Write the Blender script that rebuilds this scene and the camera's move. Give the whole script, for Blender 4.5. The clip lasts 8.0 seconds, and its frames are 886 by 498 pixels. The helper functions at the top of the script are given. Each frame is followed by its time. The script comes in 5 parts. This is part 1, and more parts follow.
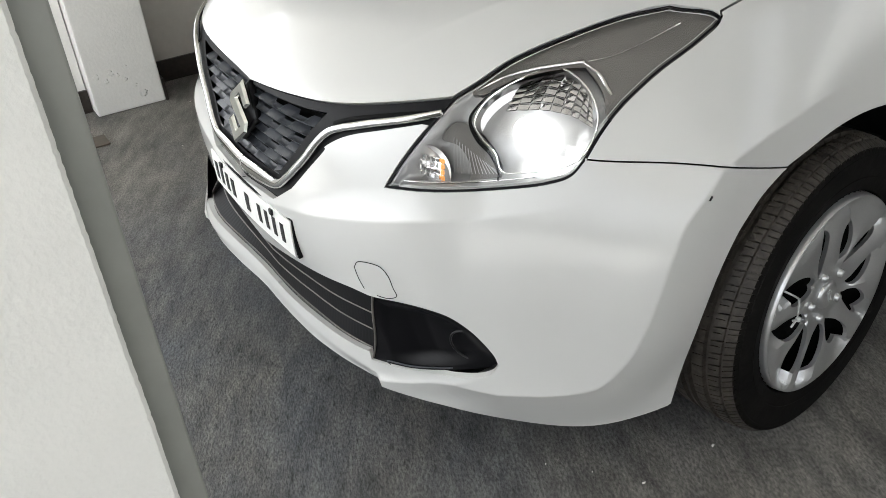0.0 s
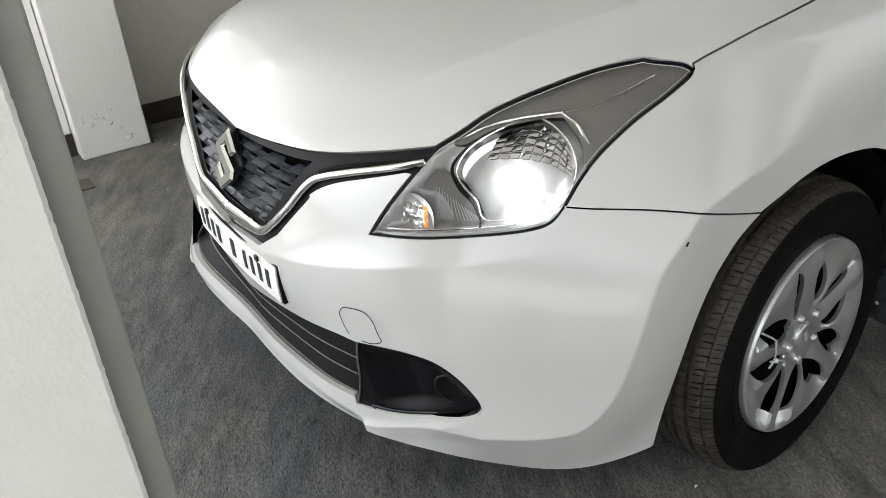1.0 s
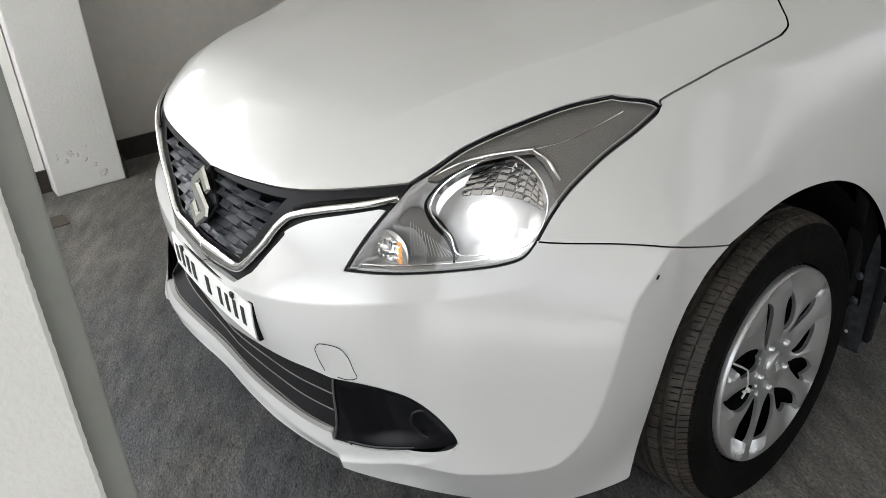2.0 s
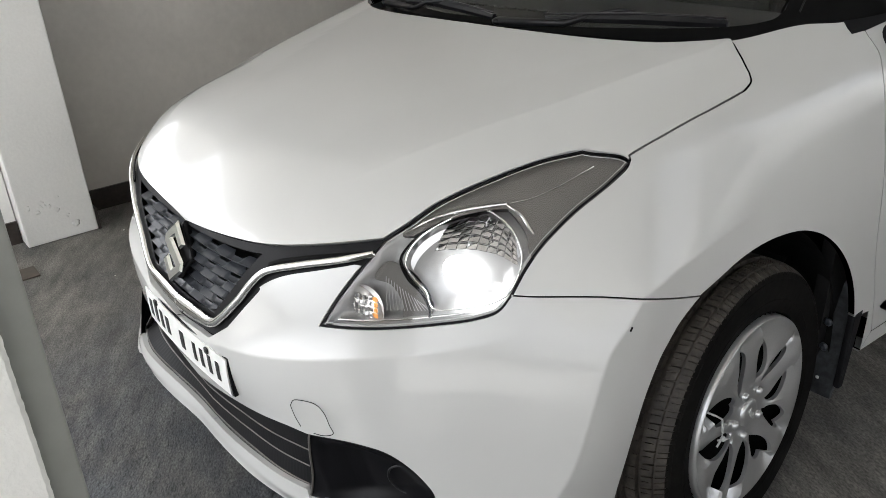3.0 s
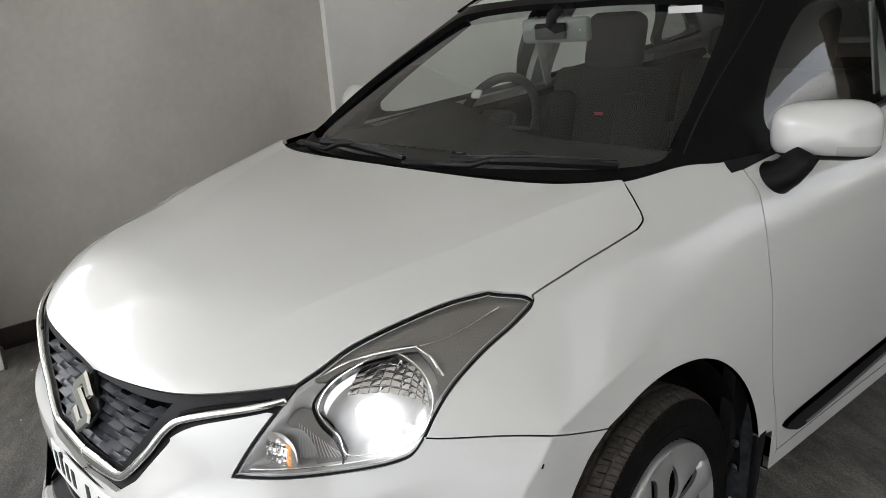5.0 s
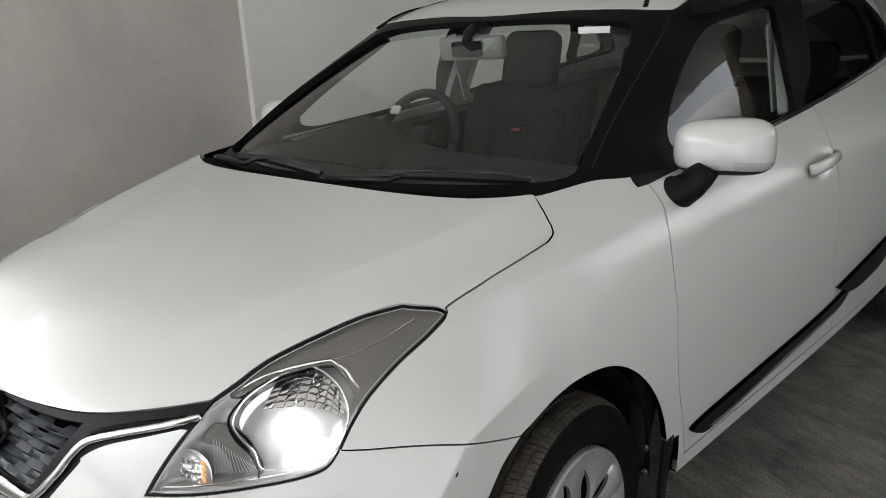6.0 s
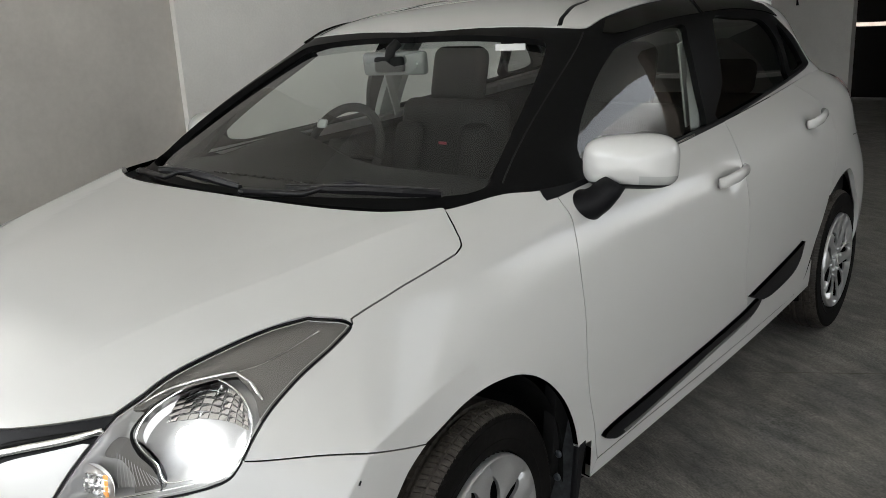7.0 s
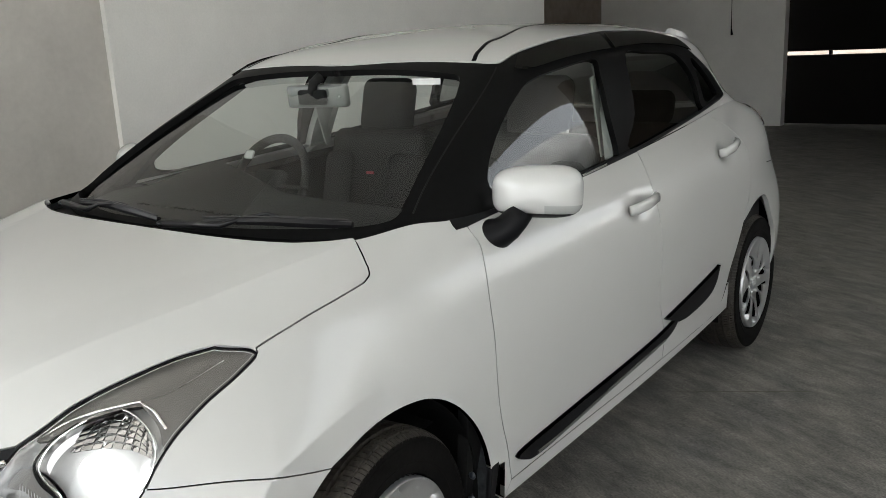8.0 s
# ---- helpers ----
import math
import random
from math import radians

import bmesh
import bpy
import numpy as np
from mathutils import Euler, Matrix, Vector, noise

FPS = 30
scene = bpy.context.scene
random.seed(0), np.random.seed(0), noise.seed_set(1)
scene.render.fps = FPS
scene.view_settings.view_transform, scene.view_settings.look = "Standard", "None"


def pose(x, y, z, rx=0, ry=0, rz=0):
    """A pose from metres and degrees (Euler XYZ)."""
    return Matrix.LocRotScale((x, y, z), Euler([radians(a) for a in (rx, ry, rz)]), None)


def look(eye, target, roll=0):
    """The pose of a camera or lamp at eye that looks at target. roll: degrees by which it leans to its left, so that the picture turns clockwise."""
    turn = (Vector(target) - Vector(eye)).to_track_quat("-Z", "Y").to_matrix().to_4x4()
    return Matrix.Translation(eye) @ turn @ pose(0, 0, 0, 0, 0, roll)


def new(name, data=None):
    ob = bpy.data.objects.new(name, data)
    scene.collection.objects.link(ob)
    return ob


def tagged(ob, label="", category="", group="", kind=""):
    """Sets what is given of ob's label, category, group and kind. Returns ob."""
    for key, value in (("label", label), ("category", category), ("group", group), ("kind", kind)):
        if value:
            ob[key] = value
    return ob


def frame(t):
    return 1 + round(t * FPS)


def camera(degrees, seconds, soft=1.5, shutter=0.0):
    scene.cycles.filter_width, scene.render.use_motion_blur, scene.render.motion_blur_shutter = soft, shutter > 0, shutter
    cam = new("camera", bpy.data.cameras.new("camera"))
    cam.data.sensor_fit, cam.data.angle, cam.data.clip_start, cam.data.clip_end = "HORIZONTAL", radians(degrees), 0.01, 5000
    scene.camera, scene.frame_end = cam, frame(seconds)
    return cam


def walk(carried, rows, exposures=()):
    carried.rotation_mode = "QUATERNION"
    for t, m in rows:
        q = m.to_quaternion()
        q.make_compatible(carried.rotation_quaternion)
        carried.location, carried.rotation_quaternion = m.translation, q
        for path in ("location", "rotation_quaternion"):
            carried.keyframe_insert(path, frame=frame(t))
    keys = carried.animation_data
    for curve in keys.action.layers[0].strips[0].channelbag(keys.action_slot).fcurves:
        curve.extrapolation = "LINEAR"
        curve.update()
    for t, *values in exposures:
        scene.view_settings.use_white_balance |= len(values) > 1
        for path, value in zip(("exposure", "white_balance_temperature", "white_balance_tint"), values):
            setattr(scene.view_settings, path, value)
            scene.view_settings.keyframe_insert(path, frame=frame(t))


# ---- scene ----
cam = camera(55.7, 8.0, 0.75)
PATH = [
    (0, (1.614, -0.432, 1.264), (0.118, 0.406, 0.234), -5.6),
    (0.5, (1.62, -0.435, 1.276), (0.114, 0.431, 0.284), -5.5),
    (1, (1.627, -0.435, 1.29), (0.118, 0.462, 0.332), -5.3),
    (1.5, (1.635, -0.433, 1.296), (0.129, 0.497, 0.366), -5.2),
    (3, (1.639, -0.432, 1.325), (0.138, 0.61, 0.514), -4.8),
    (3.5, (1.644, -0.431, 1.339), (0.147, 0.661, 0.586), -4.8),
    (4, (1.654, -0.431, 1.354), (0.159, 0.708, 0.669), -4.8),
    (4.5, (1.665, -0.427, 1.37), (0.182, 0.765, 0.753), -4.8),
    (4.7, (1.669, -0.422, 1.376), (0.195, 0.793, 0.783), -4.7),
    (5.8, (1.696, -0.417, 1.383), (0.332, 0.942, 0.842), -3.9),
    (6, (1.709, -0.422, 1.386), (0.374, 0.963, 0.838), -3.6),
    (6.5, (1.742, -0.417, 1.386), (0.464, 1.023, 0.844), -3.2),
    (7, (1.796, -0.391, 1.393), (0.544, 1.077, 0.865), -3.0),
    (7.5, (1.854, -0.371, 1.406), (0.637, 1.134, 0.902), -3.0),
    (8, (1.913, -0.375, 1.413), (0.739, 1.173, 0.937), -2.8),
]
walk(cam, [(t, look(eye, target, roll)) for t, eye, target, roll in PATH], [(0.0, 2.38, 6260, 8), (3.5, 2.27, 6240, 10), (6.5, 2.36, 6240, 9), (8.0, 2.62, 6260, 7)])

# ---- world and lights ----
SUN_ELEVATION, SUN_TURN = radians(58), radians(225)
world = bpy.data.worlds.new("sky")
scene.world = world
world.use_nodes = True
sky = world.node_tree.nodes.new("ShaderNodeTexSky")
sky.sky_type, sky.sun_disc, sky.sun_elevation, sky.sun_rotation = "NISHITA", False, SUN_ELEVATION, SUN_TURN
sky.air_density, sky.dust_density, sky.ozone_density = 0.7, 8.0, 0.4
veil = world.node_tree.nodes.new("ShaderNodeHueSaturation")      # thin even cloud
veil.inputs["Saturation"].default_value = 0.10
world.node_tree.links.new(sky.outputs[0], veil.inputs["Color"])
world.node_tree.links.new(veil.outputs[0], world.node_tree.nodes["Background"].inputs[0])
world.node_tree.nodes["Background"].inputs[1].default_value = 0.15
sun_data = bpy.data.lights.new("sun", "SUN")
sun_data.energy, sun_data.angle, sun_data.color = 0.9, radians(12), (1.0, 0.96, 0.9)
sun_way = Vector((math.sin(SUN_TURN) * math.cos(SUN_ELEVATION), math.cos(SUN_TURN) * math.cos(SUN_ELEVATION), math.sin(SUN_ELEVATION)))
new("sun", sun_data).matrix_world = look(sun_way * 20, (0, 0, 0))

# ---- materials ----
def material(name, colour, rough=0.5, metal=0.0, grain=0.0, scale=40.0, blotch=0.0, blotch_scale=3.0, bump=0.0, coat=0.0, stretch=(1, 1, 1), spread=0.0, shine=0.5):
    """Plain surface with grain and blotches in its colour and a fine relief, in metres."""
    m = bpy.data.materials.new(name)
    m.use_nodes = True
    t = m.node_tree
    b = t.nodes["Principled BSDF"]
    b.inputs["Roughness"].default_value, b.inputs["Metallic"].default_value = rough, metal
    b.inputs["Specular IOR Level"].default_value = shine
    b.inputs["Coat Weight"].default_value, b.inputs["Coat Roughness"].default_value = coat, 0.03
    b.inputs["Base Color"].default_value = (*colour, 1)
    place = t.nodes.new("ShaderNodeTexCoord")
    fit = t.nodes.new("ShaderNodeMapping")
    fit.inputs["Scale"].default_value = stretch
    t.links.new(place.outputs["Object"], fit.inputs["Vector"])
    socket = None
    for amount, size, detail in ((grain, scale, 6), (blotch, blotch_scale, 4)):
        if not amount:
            continue
        n = t.nodes.new("ShaderNodeTexNoise")
        n.inputs["Scale"].default_value, n.inputs["Detail"].default_value, n.inputs["Roughness"].default_value = size, detail, 0.6
        t.links.new(fit.outputs[0], n.inputs["Vector"])
        r = t.nodes.new("ShaderNodeMapRange")
        r.inputs["From Min"].default_value, r.inputs["From Max"].default_value = 0.3, 0.7
        r.inputs["To Min"].default_value, r.inputs["To Max"].default_value = 1 - amount, 1 + amount
        t.links.new(n.outputs["Fac"], r.inputs["Value"])
        x = t.nodes.new("ShaderNodeVectorMath")
        x.operation = "SCALE"
        if socket is None:
            x.inputs[0].default_value = colour
        else:
            t.links.new(socket, x.inputs[0])
        t.links.new(r.outputs[0], x.inputs["Scale"])
        socket = x.outputs[0]
    if socket is not None:
        t.links.new(socket, b.inputs["Base Color"])
    if bump:
        n = t.nodes.new("ShaderNodeTexNoise")
        n.inputs["Scale"].default_value, n.inputs["Detail"].default_value = scale, 5
        t.links.new(fit.outputs[0], n.inputs["Vector"])
        k = t.nodes.new("ShaderNodeBump")
        k.inputs["Strength"].default_value, k.inputs["Distance"].default_value = bump, 0.004
        t.links.new(n.outputs["Fac"], k.inputs["Height"])
        t.links.new(k.outputs[0], b.inputs["Normal"])
        if spread:
            q = t.nodes.new("ShaderNodeMapRange")
            q.inputs["To Min"].default_value, q.inputs["To Max"].default_value = rough - spread, rough + spread
            t.links.new(n.outputs["Fac"], q.inputs["Value"])
            t.links.new(q.outputs[0], b.inputs["Roughness"])
    return m


def glass(name, tint, gloss=1.0, haze=0.0, least=0.035):
    """A thin pane: tinted, clear, with a mirror gloss that grows towards grazing angles."""
    m = bpy.data.materials.new(name)
    m.use_nodes = True
    t = m.node_tree
    t.nodes.remove(t.nodes["Principled BSDF"])
    clear, shine, mix, facing = (t.nodes.new(k) for k in ("ShaderNodeBsdfTransparent", "ShaderNodeBsdfGlossy", "ShaderNodeMixShader", "ShaderNodeLayerWeight"))
    clear.inputs[0].default_value = (*tint, 1)
    shine.inputs["Roughness"].default_value = haze
    shine.inputs["Color"].default_value = (gloss, gloss, gloss, 1)
    facing.inputs["Blend"].default_value = 0.5
    power, fresnel = t.nodes.new("ShaderNodeMath"), t.nodes.new("ShaderNodeMapRange")
    power.operation, power.inputs[1].default_value = "POWER", 5.0
    fresnel.inputs["To Min"].default_value = least
    t.links.new(facing.outputs["Facing"], power.inputs[0])
    t.links.new(power.outputs[0], fresnel.inputs["Value"])
    t.links.new(fresnel.outputs[0], mix.inputs[0])
    t.links.new(clear.outputs[0], mix.inputs[1])
    t.links.new(shine.outputs[0], mix.inputs[2])
    t.links.new(mix.outputs[0], t.nodes["Material Output"].inputs["Surface"])
    return m


def glow(name, colour, strength):
    m = bpy.data.materials.new(name)
    m.use_nodes = True
    b = m.node_tree.nodes["Principled BSDF"]
    b.inputs["Base Color"].default_value = (*colour, 1)
    b.inputs["Emission Color"].default_value, b.inputs["Emission Strength"].default_value = (*colour, 1), strength
    return m


def slate(name):
    """Dark stone-look floor tiles: streaked grey and brown, faintly worn."""
    m = bpy.data.materials.new(name)
    m.use_nodes = True
    t = m.node_tree
    b = t.nodes["Principled BSDF"]
    place = t.nodes.new("ShaderNodeTexCoord")

    def noise_at(scale, stretch, detail=8, rough=0.65):
        f = t.nodes.new("ShaderNodeMapping")
        f.vector_type = "TEXTURE"
        f.inputs["Scale"].default_value, f.inputs["Rotation"].default_value = [1 / q for q in stretch], (0, 0, -0.46)
        n = t.nodes.new("ShaderNodeTexNoise")
        n.inputs["Scale"].default_value, n.inputs["Detail"].default_value, n.inputs["Roughness"].default_value = scale, detail, rough
        t.links.new(place.outputs["Object"], f.inputs["Vector"])
        t.links.new(f.outputs[0], n.inputs["Vector"])
        return n.outputs["Fac"]

    def ramp(fac, stops):
        r = t.nodes.new("ShaderNodeValToRGB")
        for k, (p, c) in enumerate(stops):
            e = r.color_ramp.elements[k] if k < 2 else r.color_ramp.elements.new(p)
            e.position, e.color = p, (*c, 1)
        t.links.new(fac, r.inputs[0])
        return r.outputs[0]

    def mixed(a, c, fac, mode="MIX"):
        x = t.nodes.new("ShaderNodeMix")
        x.data_type, x.blend_type = "RGBA", mode
        if isinstance(fac, float):
            x.inputs[0].default_value = fac
        else:
            t.links.new(fac, x.inputs[0])
        t.links.new(a, x.inputs[6])
        t.links.new(c, x.inputs[7])
        return x.outputs[2]

    fine, streak, broad, speck = noise_at(95, (1, 2.0, 1), 4, 0.6), noise_at(5.5, (1, 3.2, 1), 10, 0.72), noise_at(2.2, (1, 1.6, 1), 4, 0.6), noise_at(26, (1, 2.6, 1), 6, 0.7)
    hue = ramp(broad, [(0.36, (0.053, 0.059, 0.068)), (0.64, (0.071, 0.070, 0.067))])
    grain = ramp(fine, [(0.34, (0.42, 0.42, 0.43)), (0.66, (1.65, 1.62, 1.58))])
    bands = ramp(streak, [(0.36, (0.46, 0.48, 0.52)), (0.50, (0.95, 0.95, 0.95)), (0.66, (1.6, 1.56, 1.47))])
    pits = ramp(speck, [(0.35, (0.20, 0.20, 0.21)), (0.44, (1.0, 1.0, 1.0)), (0.70, (1.18, 1.17, 1.15))])
    colour = mixed(mixed(mixed(hue, grain, 1.0, "MULTIPLY"), bands, 1.0, "MULTIPLY"), pits, 1.0, "MULTIPLY")
    # dry brown dust, thicker further into the garage and along the far wall, paled in place of daylight
    axes = t.nodes.new("ShaderNodeSeparateXYZ")
    t.links.new(place.outputs["Object"], axes.inputs[0])
    spread = []
    # the last range lightens the floor beside the car where daylight falls short
    for axis, start, end in (("Y", 0.45, 1.9), ("X", -0.5, -1.7), ("X", 0.2, 1.25)):
        r = t.nodes.new("ShaderNodeMapRange")
        r.interpolation_type = "SMOOTHSTEP"
        r.inputs["From Min"].default_value, r.inputs["From Max"].default_value = start, end
        t.links.new(axes.outputs[axis], r.inputs["Value"])
        spread.append(r.outputs[0])
    most, patchy, thick = (t.nodes.new("ShaderNodeMath") for _ in range(3))
    most.operation, patchy.operation, thick.operation = "MAXIMUM", "MULTIPLY_ADD", "MULTIPLY"
    either = t.nodes.new("ShaderNodeMath")
    either.operation = "MAXIMUM"
    t.links.new(spread[0], either.inputs[0])
    t.links.new(spread[1], either.inputs[1])
    t.links.new(either.outputs[0], most.inputs[0])
    t.links.new(spread[2], most.inputs[1])
    t.links.new(noise_at(3.1, (1, 1.3, 1), 6, 0.6), patchy.inputs[0])
    patchy.inputs[1].default_value, patchy.inputs[2].default_value = 1.5, -0.15
    patchy.use_clamp = True
    t.links.new(most.outputs[0], thick.inputs[0])
    t.links.new(patchy.outputs[0], thick.inputs[1])
    dust = mixed(ramp(fine, [(0.34, (0.132, 0.126, 0.112)), (0.66, (0.350, 0.333, 0.296))]), ramp(streak, [(0.36, (0.55, 0.55, 0.55)), (0.66, (1.25, 1.25, 1.25))]), 1.0, "MULTIPLY")
    colour = mixed(colour, dust, thick.outputs[0])
    t.links.new(colour, b.inputs["Base Color"])
    b.inputs["Roughness"].default_value = 0.55
    k = t.nodes.new("ShaderNodeBump")
    k.inputs["Strength"].default_value, k.inputs["Distance"].default_value = 0.6, 0.004
    t.links.new(fine, k.inputs["Height"])
    t.links.new(k.outputs[0], b.inputs["Normal"])
    return m


PAINT = material("pearl_white_paint", (0.54, 0.542, 0.53), 0.32, 0.0, 0.015, 900, 0.02, 1.5, coat=1.0)
PAINT.node_tree.nodes["Principled BSDF"].inputs["Coat IOR"].default_value = 1.5
PAINT.node_tree.nodes["Principled BSDF"].inputs["Coat Roughness"].default_value = 0.09
PLASTER = material("white_plaster", (0.88, 0.87, 0.84), 0.85, 0, 0.03, 85, 0.04, 2.5, bump=0.28)
OLD_PLASTER = material("aged_entrance_plaster", (0.80, 0.795, 0.76), 0.85, 0, 0.015, 160, 0.05, 2.0, bump=0.22)
GREY_WALL = material("grey_wall_paint", (0.57, 0.545, 0.51), 0.6, 0, 0.04, 30, 0.14, 1.2, bump=0.1)
GREY_METAL = material("grey_painted_steel", (0.265, 0.27, 0.25), 0.45, 0, 0.05, 25, 0.08, 3, bump=0.05)
SKIRTING = material("dark_stone_skirting", (0.035, 0.028, 0.024), 0.35, 0, 0.3, 40, 0.2, 5)
CEILING = material("ceiling_paint", (0.85, 0.84, 0.81), 0.85, 0, 0.03, 20, 0.06, 1)
SLATE = slate("slate_floor")
BLACK = material("black_plastic", (0.008, 0.008, 0.009), 0.45, 0, 0.1, 300, bump=0.05, shine=0.10)
GRILLE = material("grille_plastic", (0.030, 0.034, 0.042), 0.36, 0, 0.1, 200, bump=0.04, shine=0.45)
GUARD = material("smoked_acrylic", (0.006, 0.006, 0.005), 0.14, 0, 0.05, 30, shine=0.06)
WIPER = material("wiper_black", (0.007, 0.007, 0.008), 0.3, 0, 0.1, 60, shine=0.18)
SATIN = material("satin_black_plastic", (0.008, 0.008, 0.009), 0.33, 0, 0.1, 200, bump=0.03, shine=0.38)
RECESS = material("recess_black_plastic", (0.004, 0.004, 0.005), 0.36, 0, 0.1, 200, bump=0.02, shine=0.13)
GLOSS = material("gloss_black_film", (0.006, 0.006, 0.006), 0.34, 0, 0.1, 50, shine=0.03)
TREAD = material("dusty_tread_rubber", (0.033, 0.028, 0.023), 0.62, 0, 0.45, 90, 0.4, 14, bump=0.4, shine=0.4)
RUBBER = material("tyre_rubber", (0.0048, 0.0044, 0.0040), 0.75, 0, 0.35, 60, 0.4, 9, bump=0.25, shine=0.08)
LINER = material("wheel_arch_liner", (0.006, 0.006, 0.006), 0.8, 0, 0.3, 30, 0.4, 12, bump=0.4, shine=0.1)
CHROME = material("chrome", (0.82, 0.82, 0.80), 0.08, 1.0, 0.03, 60)
BADGE = material("badge_chrome", (0.50, 0.51, 0.48), 0.10, 1.0, 0.03, 60)
FACET = material("facet_chrome", (0.82, 0.82, 0.82), 0.22, 1.0)
SILVER = material("silver_wheel_paint", (0.50, 0.505, 0.51), 0.28, 0.75, 0.04, 300, 0.05, 10, coat=0.3)
MIRRORED = material("reflector_chrome", (0.80, 0.80, 0.81), 0.48, 0.9)
SMOKE = material("smoked_lamp_bezel", (0.122, 0.116, 0.106), 0.38, 0.0, 0.05, 80, 0.06, 8)
HOUSING = material("silvered_lamp_housing", (0.38, 0.38, 0.375), 0.30, 0.5, 0.05, 60, 0.06, 8)
LENS = glass("lamp_lens", (0.97, 0.97, 0.97))
SCREEN = glass("windscreen_glass", (0.97, 1.0, 0.98), 1.0, 0.0, 0.055)
TINTED = glass("tinted_glass", (0.45, 0.46, 0.44), 1.0, 0.0, 0.06)
SIDE_GLASS = glass("side_glass", (0.95, 0.98, 0.96), 1.0, 0.0, 0.08)
CABIN = material("cabin_plastic", (0.014, 0.014, 0.014), 0.7, 0, 0.1, 120, bump=0.1, shine=0.12)
FABRIC = material("seat_leatherette", (0.008, 0.008, 0.008), 0.6, 0, 0.15, 80, bump=0.2, shine=0.1)
TRIM = material("light_cabin_trim", (0.32, 0.33, 0.31), 0.7, 0, 0.05, 60)
PLATE = material("number_plate", (0.80, 0.80, 0.78), 0.4, 0, 0.03, 60)
INK = material("black_ink", (0.015, 0.015, 0.015), 0.5)
# amber facets glow faintly for the bulb light they would catch
AMBER = glow("amber_facet_glow", (0.95, 0.42, 0.12), 0.06)
BULB = glow("lit_bulb", (1.0, 0.99, 0.97), 3.6)
SIDE_BULB = glow("lit_side_bulb", (1.0, 0.98, 0.93), 1.6)
RED = material("tail_lamp_red", (0.03, 0.006, 0.006), 0.25, coat=0.3)
STRIP = material("indicator_strip_grey", (0.42, 0.43, 0.42), 0.2, coat=0.4)
PALE = material("grey_reflector_strip", (0.45, 0.46, 0.45), 0.2, coat=0.5)
FLAP = material("dusty_flap_rubber", (0.030, 0.033, 0.036), 0.7, 0, 0.35, 70, 0.5, 18, bump=0.3, shine=0.3)
MARK = material("red_label", (0.35, 0.03, 0.05), 0.6)
GROUND = material("concrete_yard", (0.30, 0.29, 0.27), 0.9, 0, 0.1, 20, 0.15, 0.8, bump=0.2)
SHED = material("corrugated_sheet", (0.36, 0.36, 0.35), 0.5, 0.3, 0.05, 10, 0.1, 1)
# brown darkened to carry the shade of the garage's deep end
DARK_WALL = material("dim_brown_wall", (0.30, 0.25, 0.21), 0.9, 0, 0.1, 8, 0.15, 1)
# near black: the darkness of the far opening is put into this colour
SHUTTER = material("shade_black_shutter", (0.007, 0.006, 0.0055), 0.8, 0, 0.1, 20, shine=0.1)
# ---- body surfaces: profile curves, front centre round the side to rear centre ----
# (x, y, z) from the bottom edge up over the face to the cowl or belt line
NOSE = [(0, .020, .186), (0, .035, .290), (0, .010, .410), (0, .012, .530), (0, .040, .640), (0, .085, .745), (0, .270, .868), (0, .545, .950), (0, .838, .996)]
PLATE_SIDE = [(0.208, 0.0274, 0.1912), (0.2083, 0.0402, 0.2958), (0.2025, 0.0172, 0.4115), (0.2, 0.02, 0.53), (0.2, 0.047, 0.64), (0.2, 0.094, 0.745), (0.205, 0.276, 0.866), (0.21, 0.55, 0.948), (0.22, 0.843, 0.995)]
GRILLE_END = [(0.4213, 0.0593, 0.1992), (0.4222, 0.0629, 0.308), (0.4093, 0.0404, 0.4166), (0.4, 0.046, 0.53), (0.395, 0.082, 0.645), (0.39, 0.143, 0.75), (0.4, 0.303, 0.86), (0.41, 0.58, 0.94), (0.43, 0.866, 0.992)]
FOG_CORNER = [(0.5942, 0.1669, 0.1962), (0.5952, 0.1437, 0.3091), (0.5885, 0.1234, 0.4171), (0.575, 0.138, 0.53), (0.565, 0.18, 0.65), (0.553, 0.252, 0.773), (0.55, 0.388, 0.864), (0.57, 0.65, 0.936), (0.58, 0.918, 0.992)]
BUMPER_CORNER = [(0.7364, 0.2931, 0.1864), (0.7389, 0.2779, 0.3098), (0.7387, 0.267, 0.4236), (0.73, 0.28, 0.54), (0.71, 0.315, 0.66), (0.682, 0.382, 0.786), (0.662, 0.485, 0.866), (0.676, 0.72, 0.923), (0.645, 0.97, 0.995)]
ARCH_FRONT = [(.812, .468, .190), (.825, .470, .320), (.832, .470, .440), (.826, .478, .560), (.804, .497, .686), (.766, .540, .798), (.737, .620, .882), (.735, .805, .921), (.668, 1.06, 1.000)]
ARCH_TOP = [(.820, .800, .200), (.846, .800, .320), (.856, .800, .440), (.858, .800, .560), (.846, .800, .680), (.818, .815, .780), (.787, .850, .855), (.764, .940, .912), (.694, 1.16, 1.005)]
FENDER_END = [(.822, 1.20, .200), (.838, 1.20, .300), (.848, 1.20, .420), (.856, 1.20, .540), (.858, 1.20, .660), (.846, 1.20, .770), (.824, 1.20, .860), (.790, 1.22, .932), (.744, 1.28, .995)]
DOOR_FRONT_MID = [(.825, 1.75, .200), (.838, 1.75, .300), (.850, 1.75, .420), (.862, 1.75, .540), (.868, 1.75, .660), (.866, 1.75, .780), (.846, 1.75, .880), (.804, 1.75, .955), (.758, 1.75, 1.005)]
